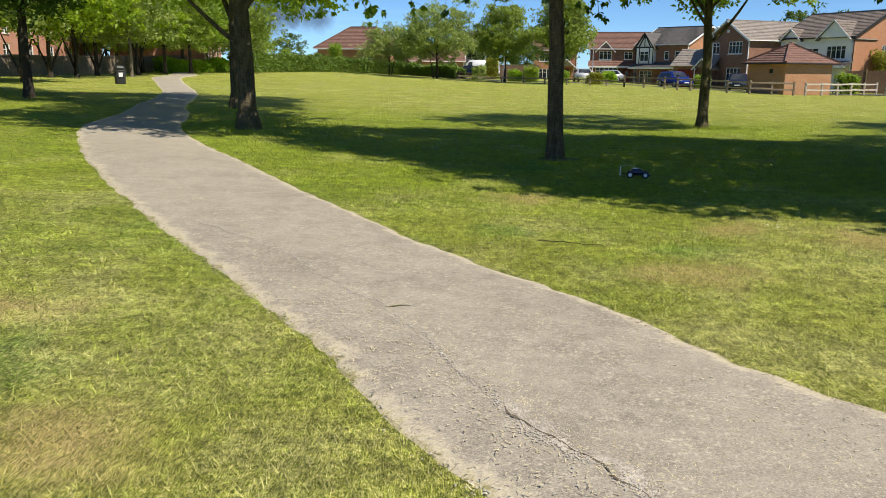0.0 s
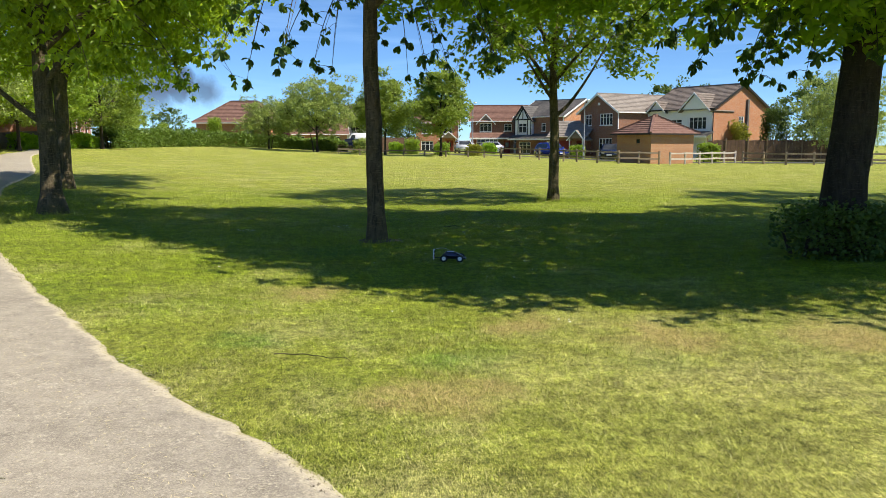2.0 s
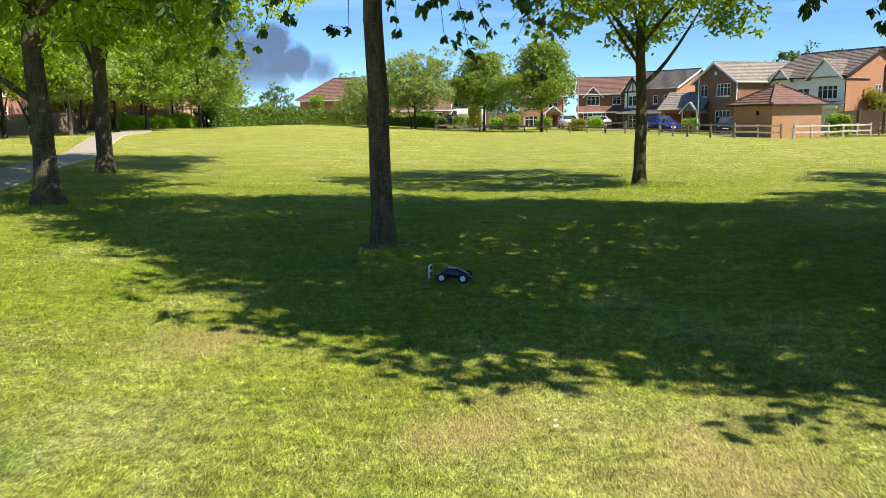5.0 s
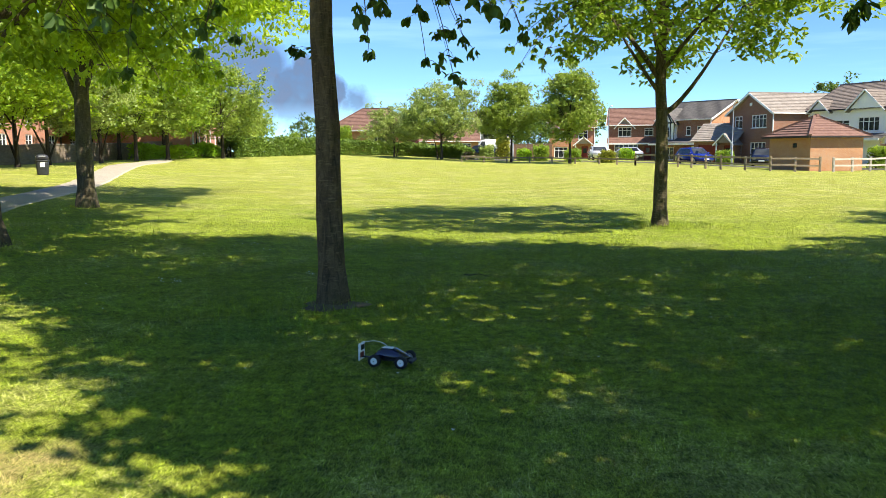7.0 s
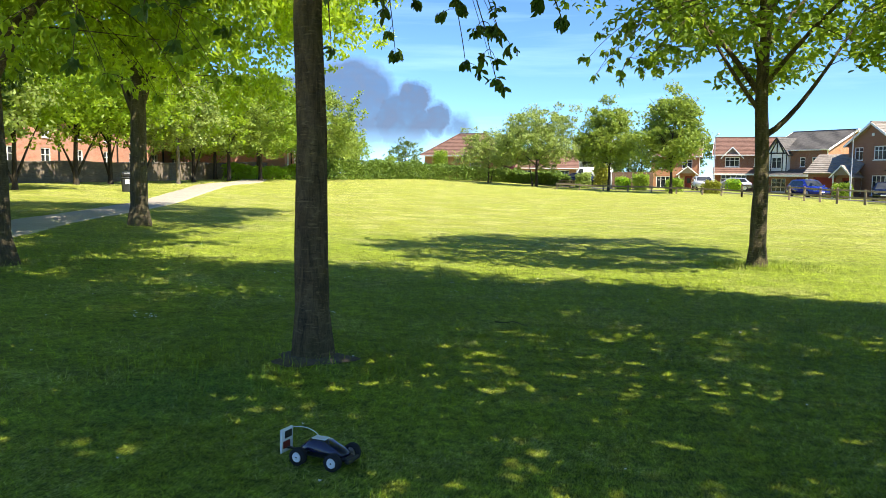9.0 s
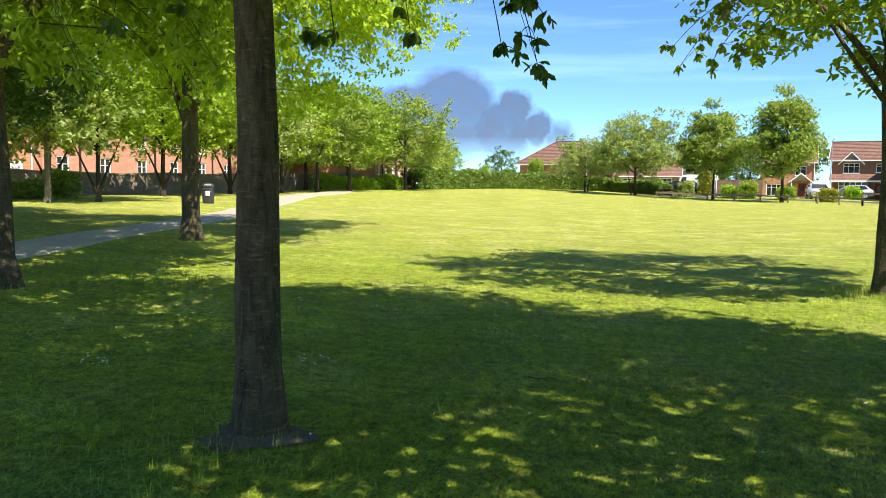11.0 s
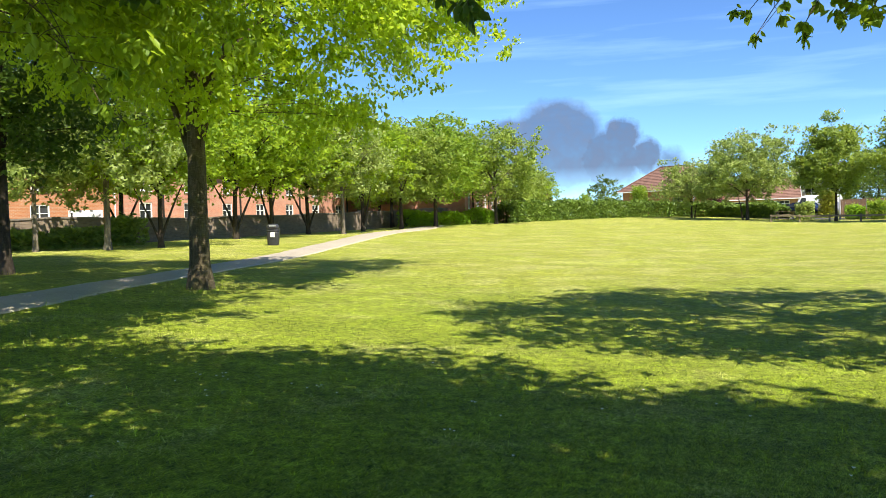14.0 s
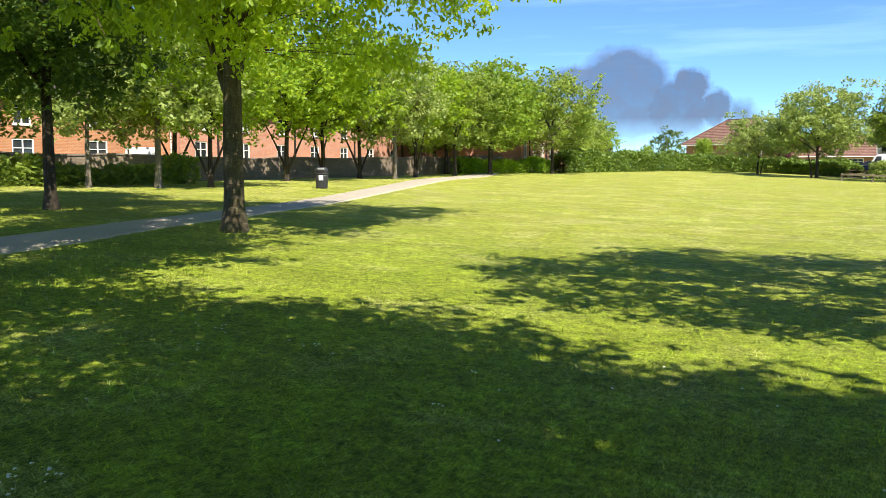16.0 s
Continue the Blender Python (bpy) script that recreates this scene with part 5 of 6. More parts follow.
# ---- hedges and shrubs ----
def leafy_mass(name, label, category, pts, width, height, n, leaf, material, seed, kind=""):
    """A hedge or shrub along points: stems inside and an uneven mass of leaves."""
    r = np.random.default_rng(seed)
    ln = smooth_line([(x, y, 0) for x, y in pts], 0.8)
    ob = thing(name, label, category, pose(ln[0][0], ln[0][1], gz(ln[0][0], ln[0][1])), kind=kind)
    o = np.array([ln[0][0], ln[0][1], gz(ln[0][0], ln[0][1])])
    stems = []
    for i in range(0, len(ln), 1):
        z = gz(ln[i][0], ln[i][1])
        for _ in range(2):
            b_ = np.array([ln[i][0] + r.normal(0, 0.15), ln[i][1] + r.normal(0, 0.15), z - 0.05]) - o
            stems.append(tube([b_, b_ + [r.normal(0, 0.1), r.normal(0, 0.1), height * 0.5], b_ + [r.normal(0, 0.3), r.normal(0, 0.3), height * 0.85]], [0.035, 0.025, 0.008], 4))
    sv, sf = join_tubes(stems)
    tagged(raw("stem_mass", sv, sf, M["bark_dark"], ob), kind="stuff")
    k = r.integers(0, len(ln), n)
    rough = 2.3 if name == "shrub" else 1.0
    lump = 1 + rough * (0.1 * np.sin(np.arange(len(ln)) * 0.7 + seed) + 0.07 * np.sin(np.arange(len(ln)) * 1.9 + 2 * seed) + 0.07 * r.normal(size=len(ln)))
    ang = r.uniform(0, np.pi, n)
    rr = r.uniform(0.55, 1.0, n) ** 0.5
    side = np.cos(ang) * rr * width / 2
    z = np.minimum(np.abs(np.sin(ang)) ** 0.45 * rr, 1.05) * height * lump[k] + r.normal(0, 0.06, n)
    flank = r.random(n) < 0.5
    side = np.where(flank, r.choice([-1, 1], n) * width / 2 * r.uniform(0.72, 1.0, n), side)
    z = np.where(flank, r.uniform(0.0, 0.92, n) * height * lump[k], z)
    tn = np.gradient(ln[:, :2], axis=0) if len(ln) > 1 else np.array([[1.0, 0]])
    tn /= np.linalg.norm(tn, axis=1)[:, None] + 1e-9
    xy = ln[k, :2] + np.column_stack([-tn[k, 1], tn[k, 0]]) * side[:, None] + tn[k] * r.uniform(-0.5, 0.5, n)[:, None]
    pos = np.column_stack([xy, ground_z(xy[:, 0], xy[:, 1]) + np.maximum(z, 0.03)]) - o
    leaves("leaves", pos, leaf, material, ob, r, 0.1, 0.7)
    return ob


leafy_mass("hedge", "broad leafy green hedge along the crest of the lawn", "hedge", [(-21.9, 76.0), (-20.8, 82), (-19.3, 90), (-16.6, 98), (-13.2, 102.5)], 1.9, 1.75, 24000, 0.25, M["leaf_hedge"], 5)
leafy_mass("hedge", "darker clipped hedge running before the bungalow", "hedge", [(-13.2, 102.8), (-9, 102.5), (-5.2, 99.6), (-1.8, 95.5)], 1.7, 1.5, 17000, 0.25, M["leaf_hedge"], 6)
leafy_mass("hedge", "low dark hedge under the trees at the wall's end", "hedge", [(-24.6, 64.0), (-23.6, 70.0), (-22.6, 74.5)], 1.0, 1.1, 5000, 0.25, M["leaf_dark"], 7)
leafy_mass("shrub", "dense dark shrubs under the trees before the wall", "shrub", [(-25.5, 30.5), (-24.6, 34.5), (-23.8, 38.0)], 1.7, 0.9, 7000, 0.24, M["leaf_olive"], 8)
leafy_mass("shrub", "dark undergrowth beneath the old wall", "shrub", [(-26.5, 24.0), (-26.2, 27.5), (-25.8, 30)], 1.6, 1.4, 6000, 0.22, M["leaf_dark"], 9)
for x, y, wd, hg, mt, lab in ((9.4, 88.0, 2.4, 1.2, "leaf_mid", "clipped round garden shrub before the brick house"), (6.3, 90.0, 2.2, 1.5, "leaf_mid", "green garden shrub by the driveway"),
                              (4.6, 91.0, 2.0, 1.3, "leaf_dark", "dark garden shrub by the fence"), (12.3, 83.6, 1.7, 1.0, "leaf_yellow", "yellow-green clipped bush at the kerb"),
                              (16.6, 101.0, 2.6, 1.3, "leaf_dark", "dark clipped shrub in the front garden"), (24.2, 87.5, 1.2, 1.4, "leaf_mid", "small clipped shrub beside the driveway"),
                              (33.0, 73.5, 1.8, 1.9, "leaf_mid", "leafy bush beside the brick hut"), (40.0, 82.6, 3.2, 3.9, "leaf_yellow", "tall yellow-green shrub against the orange gable"),
                              (43.2, 81.0, 3.6, 5.0, "leaf_far", "tall dark ivy-clad bush beside the house"), (0.6, 92.0, 1.8, 1.4, "leaf_grey", "pale shrub at the lawn's far edge"),
                              (-19.0, 112.0, 3.0, 3.4, "leaf_mid", "tall bush behind the hedge"), (-30.0, 108.0, 3.0, 3.6, "leaf_purple", "purple-leaved shrub behind the hedge"),
                              (-25.5, 110.0, 2.6, 2.6, "leaf_mid", "green bush behind the hedge"), (-9.5, 108.0, 3.4, 3.0, "leaf_purple", "purple-leaved bush before the bungalow"),
                              (2.2, 101.0, 3.0, 2.6, "leaf_yellow", "yellowish garden bush beyond the lawn")):
    leafy_mass("bush", lab, "bush", [(x - 0.3, y), (x + 0.3, y)], wd, hg, int(1500 + 300 * hg * wd), 0.2, M[mt], int(abs(x * 7 + y)))
leafy_mass("sucker_growth", "dark leafy suckers round the old tree's foot", "undergrowth", [(7.95, 11.95), (8.5, 11.85), (9.2, 12.1)], 1.3, 0.72, 7500, 0.075, M["leaf_far"], 15)


# ---- fences ----
def rail_fence(label, pts, spacing=2.3, height=1.05, rails=(0.45, 0.9), shade="rail_wood", cat="fence"):
    f_ob = thing("post_and_rail_fence", label, cat, pose(pts[0][0], pts[0][1], gz(*pts[0])))
    o = Vector((pts[0][0], pts[0][1], gz(*pts[0])))
    r = random.Random(len(pts) + int(pts[0][0]))
    for (x0, y0), (x1, y1) in zip(pts, pts[1:]):
        n = max(1, round(math.hypot(x1 - x0, y1 - y0) / spacing))
        prev = None
        for i in range(n + 1):
            x, y = x0 + (x1 - x0) * i / n, y0 + (y1 - y0) * i / n
            p = Vector((x, y, gz(x, y))) - o
            if i or (x0, y0) == tuple(pts[0]):
                part("post", box_bm(p.x - 0.07, p.y - 0.07, p.z - 0.1, p.x + 0.07, p.y + 0.07, p.z + height + r.uniform(-0.05, 0.05), 0.015), M[shade], f_ob)
            if prev is not None:
                for z in rails:
                    beam("rail", prev + Vector((0, -0.09, z + r.uniform(-0.03, 0.03))), p + Vector((0, -0.09, z + r.uniform(-0.03, 0.03))), 0.05, 0.12, M[shade], f_ob)
            prev = p
    return f_ob


rail_fence("weathered timber post and rail fence along the lawn's edge", [(13.6, 74.0), (16.4, 70.5), (18.3, 65.0), (21.2, 63.2), (24.4, 62.9)], 2.1)
rail_fence("pale painted post and rail fence beside the brick hut", [(25.4, 63.2), (29.0, 66.0), (34.2, 70.5)], 2.0, shade="rail_pale")
rail_fence("weathered timber post and rail fence beyond the brick hut", [(34.0, 68.6), (35.2, 63.5), (43.0, 60.5), (50.0, 59.0)], 2.3)
rail_fence("low timber knee rail fence before the front gardens", [(-1.5, 83.5), (5.0, 81.5), (11.0, 77.5), (13.6, 74.0)], 2.6, 0.6, (0.5,))

pf = thing("panel_fence", "tall brown close-boarded garden fence", "fence", pose(35.0, 78.5, gz(35, 78.5) - 0.05, 0, 0, -12))
pts_ = 0.0
while pts_ < 12.0:
    part("board", box_bm(pts_, -0.02, 0, pts_ + 0.29, 0.02, 2.05 + 0.12 * ((int(pts_ * 10) * 7) % 5) / 5, 0.006), M["panel_wood"], pf)
    if int(pts_ / 0.3) % 6 == 0:
        part("post", box_bm(pts_ - 0.06, -0.1, 0, pts_ + 0.06, -0.02, 2.3), M["fence_wood"], pf)
    pts_ += 0.3
pf2 = thing("panel_fence", "dark red-brown garden fence between the street trees", "fence", pose(3.2, 100.5, gz(3, 100.5) - 0.05, 0, 0, 8))
for k in range(16):
    part("board", box_bm(k * 0.3, -0.02, 0, k * 0.3 + 0.29, 0.02, 1.8, 0.006), M["panel_wood"], pf2)

# the road in front of the houses
road_line = smooth_line([(-12, 112, 2.4), (-1, 96, 2.4), (7, 90.5, 2.4), (14, 88, 2.4), (22, 82, 2.4), (30, 72, 2.4), (44, 70, 2.4), (70, 66, 2.4)], 1.0)
tn = np.gradient(road_line[:, :2], axis=0)
tn /= np.linalg.norm(tn, axis=1)[:, None]
rv = np.stack([np.column_stack([road_line[:, :2] + np.column_stack([-tn[:, 1], tn[:, 0]]) * e, ground_z(*(road_line[:, :2] + np.column_stack([-tn[:, 1], tn[:, 0]]) * e).T) + 0.03]) for e in (-2.4, 0, 2.4)], 1)
ix = np.arange(len(road_line) * 3).reshape(-1, 3)
road = packed("road", rv.reshape(-1, 3), np.stack([ix[:-1, :-1], ix[:-1, 1:], ix[1:, 1:], ix[1:, :-1]], -1).reshape(-1, 4)[:, ::-1], 4, M["tarmac"])
tagged(road, "narrow grey residential road in front of the houses", "road", kind="structure")


# ---- parked vehicles ----
def car(label, x, y, turn, paint, length=4.2, width=1.78, height=1.55, style="hatch"):
    """A parked car: rounded body, cabin with separate windows, wheels, lamps and mirrors."""
    c = thing("car" if style != "van" else "van", label, "car" if style != "van" else "van", pose(x, y, gz(x, y) + 0.03, 0, 0, turn))
    L, W, H = length, width / 2, height
    if style == "van":
        side = [(-L / 2, 0.35), (L / 2 - 0.05, 0.35), (L / 2, 0.75), (L / 2 - 0.5, 1.1), (L / 2 - 1.1, H - 0.1), (L / 2 - 1.5, H), (-L / 2 + 0.1, H), (-L / 2, H - 0.2)]
        glass_side = [(L / 2 - 1.65, 1.15), (L / 2 - 0.75, 1.15), (L / 2 - 1.2, H - 0.25), (L / 2 - 1.65, H - 0.25)]
    else:
        side = [(-L / 2 + 0.05, 0.3), (L / 2 - 0.1, 0.3), (L / 2, 0.6), (L / 2 - 0.12, 0.82), (L / 2 - 1.0, 0.98), (L / 2 - 1.75, H - 0.06), (L / 2 - 2.2, H), (-L / 2 + 0.7, H - 0.05), (-L / 2 + 0.25, 1.0), (-L / 2, 0.9)]
        glass_side = [(L / 2 - 1.2, 1.0), (L / 2 - 1.8, H - 0.13), (-L / 2 + 0.85, H - 0.13), (-L / 2 + 0.5, 1.0)]
    v = []
    for s in (-1, 1):
        v += [(px, s * W * (1.0 if pz < 1.02 else 1.0 - 0.16 * (pz - 1.0) / (H - 1.0)), pz) for px, pz in side]
    n = len(side)
    bm = bmesh.new()
    bv = [bm.verts.new(p) for p in v]
    bm.faces.new(bv[:n][::-1])
    bm.faces.new(bv[n:])
    for i in range(n):
        j = (i + 1) % n
        bm.faces.new((bv[i], bv[j], bv[n + j], bv[n + i]))
    bmesh.ops.recalc_face_normals(bm, faces=bm.faces[:])
    bmesh.ops.bevel(bm, geom=bm.edges[:], offset=0.06, segments=2, affect="EDGES")
    body = part("body", bm, paint, c)
    body.data.shade_smooth()
    taper = lambda pz: W * (1.0 - 0.16 * max(0, pz - 1.0) / (H - 1.0))
    for s in (-1, 1):
        gv = [(px, s * (taper(pz) + 0.012), pz) for px, pz in glass_side] + [(px, s * (taper(pz) - 0.02), pz) for px, pz in glass_side]
        m_ = len(glass_side)
        raw("side_window", gv, [tuple(range(m_)), tuple(range(2 * m_ - 1, m_ - 1, -1))] + [(i, (i + 1) % m_, m_ + (i + 1) % m_, m_ + i) for i in range(m_)], M["glass"], c)
        part("mirror", box_bm(L / 2 - 1.35, s * (W + 0.1) - 0.08, 1.0, L / 2 - 1.22, s * (W + 0.1) + 0.08, 1.14, 0.02), paint, c)
        part("headlamp", box_bm(L / 2 - 0.17, s * W * 0.72 - 0.16, 0.62, L / 2 - 0.01, s * W * 0.72 + 0.16, 0.77, 0.03), M["alloy"], c)
        part("tail_lamp", box_bm(-L / 2 - 0.01, s * W * 0.82 - 0.09, 0.75, -L / 2 + 0.12, s * W * 0.82 + 0.09, 1.0, 0.02), M["door_red"], c)
    if style == "van":
        ws = [(L / 2 - 0.55, 1.13), (L / 2 - 1.07, H - 0.16)]
    else:
        ws = [(L / 2 - 1.05, 1.0), (L / 2 - 1.72, H - 0.1)]
    nx_ = Vector((ws[1][1] - ws[0][1], 0, ws[0][0] - ws[1][0])).normalized() * 0.025
    wv = [Vector((px, s * (taper(pz) - 0.13), pz)) + nx_ for px, pz in ws for s in (-1, 1)]
    raw("windscreen", wv + [p - nx_ * 2 for p in wv], [(0, 1, 3, 2), (4, 6, 7, 5), (0, 4, 5, 1), (1, 5, 7, 3), (3, 7, 6, 2), (2, 6, 4, 0)], M["glass"], c)
    part("plate", box_bm(L / 2 - 0.03, -0.26, 0.42, L / 2 + 0.015, 0.26, 0.53), M["paper"], c)
    for wx in (-L / 2 + 0.78, L / 2 - 0.82):
        for s in (-1, 1):
            wv_, wf_ = tube([(wx, s * (W - 0.2), 0.32), (wx, s * (W - 0.19), 0.32), (wx, s * (W + 0.02), 0.32), (wx, s * (W + 0.03), 0.32)], [0.26, 0.32, 0.32, 0.25], 18)
            tyre = raw("wheel", wv_, wf_, M["rubber"], c, True)
            rv_, rf_ = tube([(wx, s * (W - 0.1), 0.32), (wx, s * (W + 0.015), 0.32), (wx, s * (W + 0.02), 0.32)], [0.22, 0.22, 0.05], 14)
            raw("rim", rv_, rf_, M["alloy"], tyre)
    return c


car("bright blue hatchback parked on the driveway", 21.1, 86.6, -70, M["blue_paint"], 4.3, 1.8, 1.6)
car("dark navy car parked behind the brick hut", 27.1, 84.8, -110, M["navy_paint"], 4.3, 1.8, 1.65)
car("white hatchback parked before the brick houses", 12.9, 97.0, -86, M["white_paint"], 4.2, 1.8, 1.5)
car("dark grey car parked in front of the red-roofed house", 17.0, 106.0, 175, M["silver_paint"], 4.3, 1.8, 1.5)
car("blue-grey car parked at the far kerb", -0.6, 104.5, 150, M["navy_paint"], 4.3, 1.8, 1.5)
car("silver-blue car parked at the far kerb", 2.6, 104.5, 110, M["silver_paint"], 4.3, 1.8, 1.5)
car("white panel van parked among the far cars", 0.8, 111.5, 175, M["white_paint"], 5.2, 2.0, 2.3, "van")

# ---- street furniture ----
lamp = thing("street_lamp", "slim grey steel street lamp among the houses", "street lamp", pose(24.0, 84.0, gz(24, 84)))
lv, lf = tube([(0, 0, -0.1), (0, 0, 1.2), (0, 0, 1.25), (0, 0, 5.6), (0.05, -0.1, 5.9), (0.2, -0.35, 6.05)], [0.09, 0.085, 0.06, 0.045, 0.04, 0.035], 8)
raw("pole", lv, lf, M["steel"], lamp, True)
part("lantern", box_bm(0.12, -0.75, 5.98, 0.36, -0.25, 6.12, 0.03), M["pvc"], lamp)
for x, y in ((3.4, 92.0), (14.2, 99.0), (-12.5, 112.0)):
    copy_thing(lamp, pose(x, y, gz(x, y)))

bench = thing("picnic_bench", "pale wooden picnic bench at the far kerb", "bench", pose(-1.2, 92.6, gz(-1.2, 92.6), 0, 0, 20))
part("tabletop", box_bm(-0.8, -0.35, 0.7, 0.8, 0.35, 0.75, 0.01), M["rail_wood"], bench)
for s in (-1, 1):
    part("seat", box_bm(-0.8, s * 0.7 - 0.13, 0.42, 0.8, s * 0.7 + 0.13, 0.46, 0.01), M["rail_wood"], bench)
    beam("leg", (s * 0.6, -0.75, 0), (s * 0.6, -0.2, 0.7), 0.08, 0.08, M["rail_wood"], bench)
    beam("leg", (s * 0.6, 0.75, 0), (s * 0.6, 0.2, 0.7), 0.08, 0.08, M["rail_wood"], bench)
    beam("crossbar", (s * 0.6, -0.8, 0.4), (s * 0.6, 0.8, 0.4), 0.05, 0.09, M["rail_wood"], bench)

# litter bin by the path
bin_ = thing("litter_bin", "dark grey plastic litter bin with a white notice", "litter bin", pose(-17.5, 40.1, gz(-17.5, 40.1) - 0.01, 0, 0, 32))


def ring(hw, hd, z, n=20, power=3.2):
    """A rounded-square ring of points."""
    out = []
    for k in range(n):
        a = 2 * math.pi * k / n
        c_, s_ = math.cos(a), math.sin(a)
        out.append((hw * math.copysign(abs(c_) ** (2 / power), c_), hd * math.copysign(abs(s_) ** (2 / power), s_), z))
    return out


def loft(name, rings, material, parent, label=""):
    n = len(rings[0])
    v = [p for r_ in rings for p in r_]
    f = [(i * n + k, i * n + (k + 1) % n, (i + 1) * n + (k + 1) % n, (i + 1) * n + k) for i in range(len(rings) - 1) for k in range(n)]
    f += [tuple(range(n - 1, -1, -1)), tuple(range((len(rings) - 1) * n, len(rings) * n))]
    return raw(name, v, f, material, parent, True, label)


loft("body", [ring(0.23, 0.2, 0.0), ring(0.24, 0.21, 0.03), ring(0.27, 0.24, 0.5), ring(0.27, 0.24, 0.62)], M["bin_grey"], bin_)
loft("rim", [ring(0.285, 0.255, 0.6), ring(0.295, 0.265, 0.62), ring(0.295, 0.265, 0.66), ring(0.28, 0.25, 0.675)], M["bin_grey"], bin_)
hood = loft("hood", [ring(0.27, 0.24, 0.66), ring(0.265, 0.235, 0.8), ring(0.22, 0.2, 0.88), ring(0.12, 0.1, 0.92)], M["bin_grey"], bin_)
part("mouth", box_bm(-0.15, -0.258, 0.7, 0.15, -0.2, 0.8, 0.02), M["black_timber"], bin_)
part("notice", box_bm(-0.09, -0.262, 0.36, 0.09, -0.24, 0.56), M["paper"], bin_)
part("badge", box_bm(-0.14, -0.262, 0.8, 0.14, -0.16, 0.86, 0.01), M["steel"], hood)

# ---- the model car on the grass ----
rc = thing("radio_controlled_car", "small black and blue off-road model car with a rear panel", "toy car", pose(2.66, 11.6, gz(2.66, 11.6) + 0.012, 0, 0, -12) @ Matrix.Diagonal((0.78, 0.78, 0.78, 1)))
part("chassis", box_bm(-0.19, -0.06, 0.045, 0.2, 0.06, 0.075, 0.012), M["plastic_black"], rc)
shell = loft("body_shell", [[tuple(q) for q in ring(0.19, 0.075, 0.075, 16)], [(p[0], p[1], p[2]) for p in ring(0.18, 0.08, 0.1, 16)], [(p[0] - 0.02, p[1], p[2]) for p in ring(0.12, 0.065, 0.135, 16)],
                            [(p[0] - 0.03, p[1], p[2]) for p in ring(0.075, 0.05, 0.165, 16)]], M["navy_paint"], rc)
part("cab_window", box_bm(0.02, -0.045, 0.135, 0.062, 0.045, 0.158, 0.008), M["glass"], shell)
part("roof_panel", box_bm(-0.09, -0.035, 0.166, 0.02, 0.035, 0.172, 0.002), M["paper"], shell)
part("bumper", box_bm(0.2, -0.08, 0.04, 0.235, 0.08, 0.07, 0.01), M["plastic_black"], rc)
for x_ in (-0.135, 0.14):
    part("axle", box_bm(x_ - 0.012, -0.12, 0.052, x_ + 0.012, 0.12, 0.068), M["steel"], rc)
    for s in (-1, 1):
        wv_, wf_ = tube([(x_, s * 0.1, 0.06), (x_, s * 0.105, 0.06), (x_, s * 0.15, 0.06), (x_, s * 0.155, 0.06)], [0.04, 0.06, 0.06, 0.038], 16)
        wheel = raw("wheel", wv_, wf_, M["rubber"], rc, True)
        rv_, rf_ = tube([(x_, s * 0.12, 0.06), (x_, s * 0.153, 0.06), (x_, s * 0.154, 0.06)], [0.034, 0.034, 0.006], 10)
        raw("rim", rv_, rf_, M["pvc"], wheel)
panel = part("rear_panel", box_bm(-0.33, -0.07, 0.03, -0.315, 0.07, 0.2, 0.004), M["paper"], rc, "white panel with dark red marks")
part("mark", box_bm(-0.334, -0.05, 0.06, -0.311, 0.03, 0.11), M["door_red"], panel)
part("mark", box_bm(-0.334, -0.03, 0.13, -0.311, 0.05, 0.18), M["black_timber"], panel)
beam("panel_arm", (-0.2, 0, 0.06), (-0.32, 0, 0.06), 0.02, 0.012, M["plastic_black"], rc)
s = np.linspace(0, 1, 12)[:, None]
wire = (1 - s) ** 2 * np.array([-0.03, 0, 0.16]) + 2 * s * (1 - s) * np.array([-0.12, 0, 0.27]) + s ** 2 * np.array([-0.32, 0, 0.195])
wv_, wf_ = tube(wire, np.full(12, 0.003), 5)
raw("antenna", wv_, wf_, M["pvc"], rc, True)

# ---- smoke far away ----
SMOKE = [(-13, 40, 84, 66, 0.95), (-88, 30, 92, 46, 0.92), (-150, 40, 85, 26, 0.55), (-10, -4, 105, 62, 0.95), (95, 32, 37, 32, 1.0), (136, -4, 28, 34, 1.0), (75, -5, 62, 58, 1.0), (175, -18, 38, 32, 0.9), (-200, 22, 80, 40, 0.4), (60, -32, 85, 26, 0.7)]


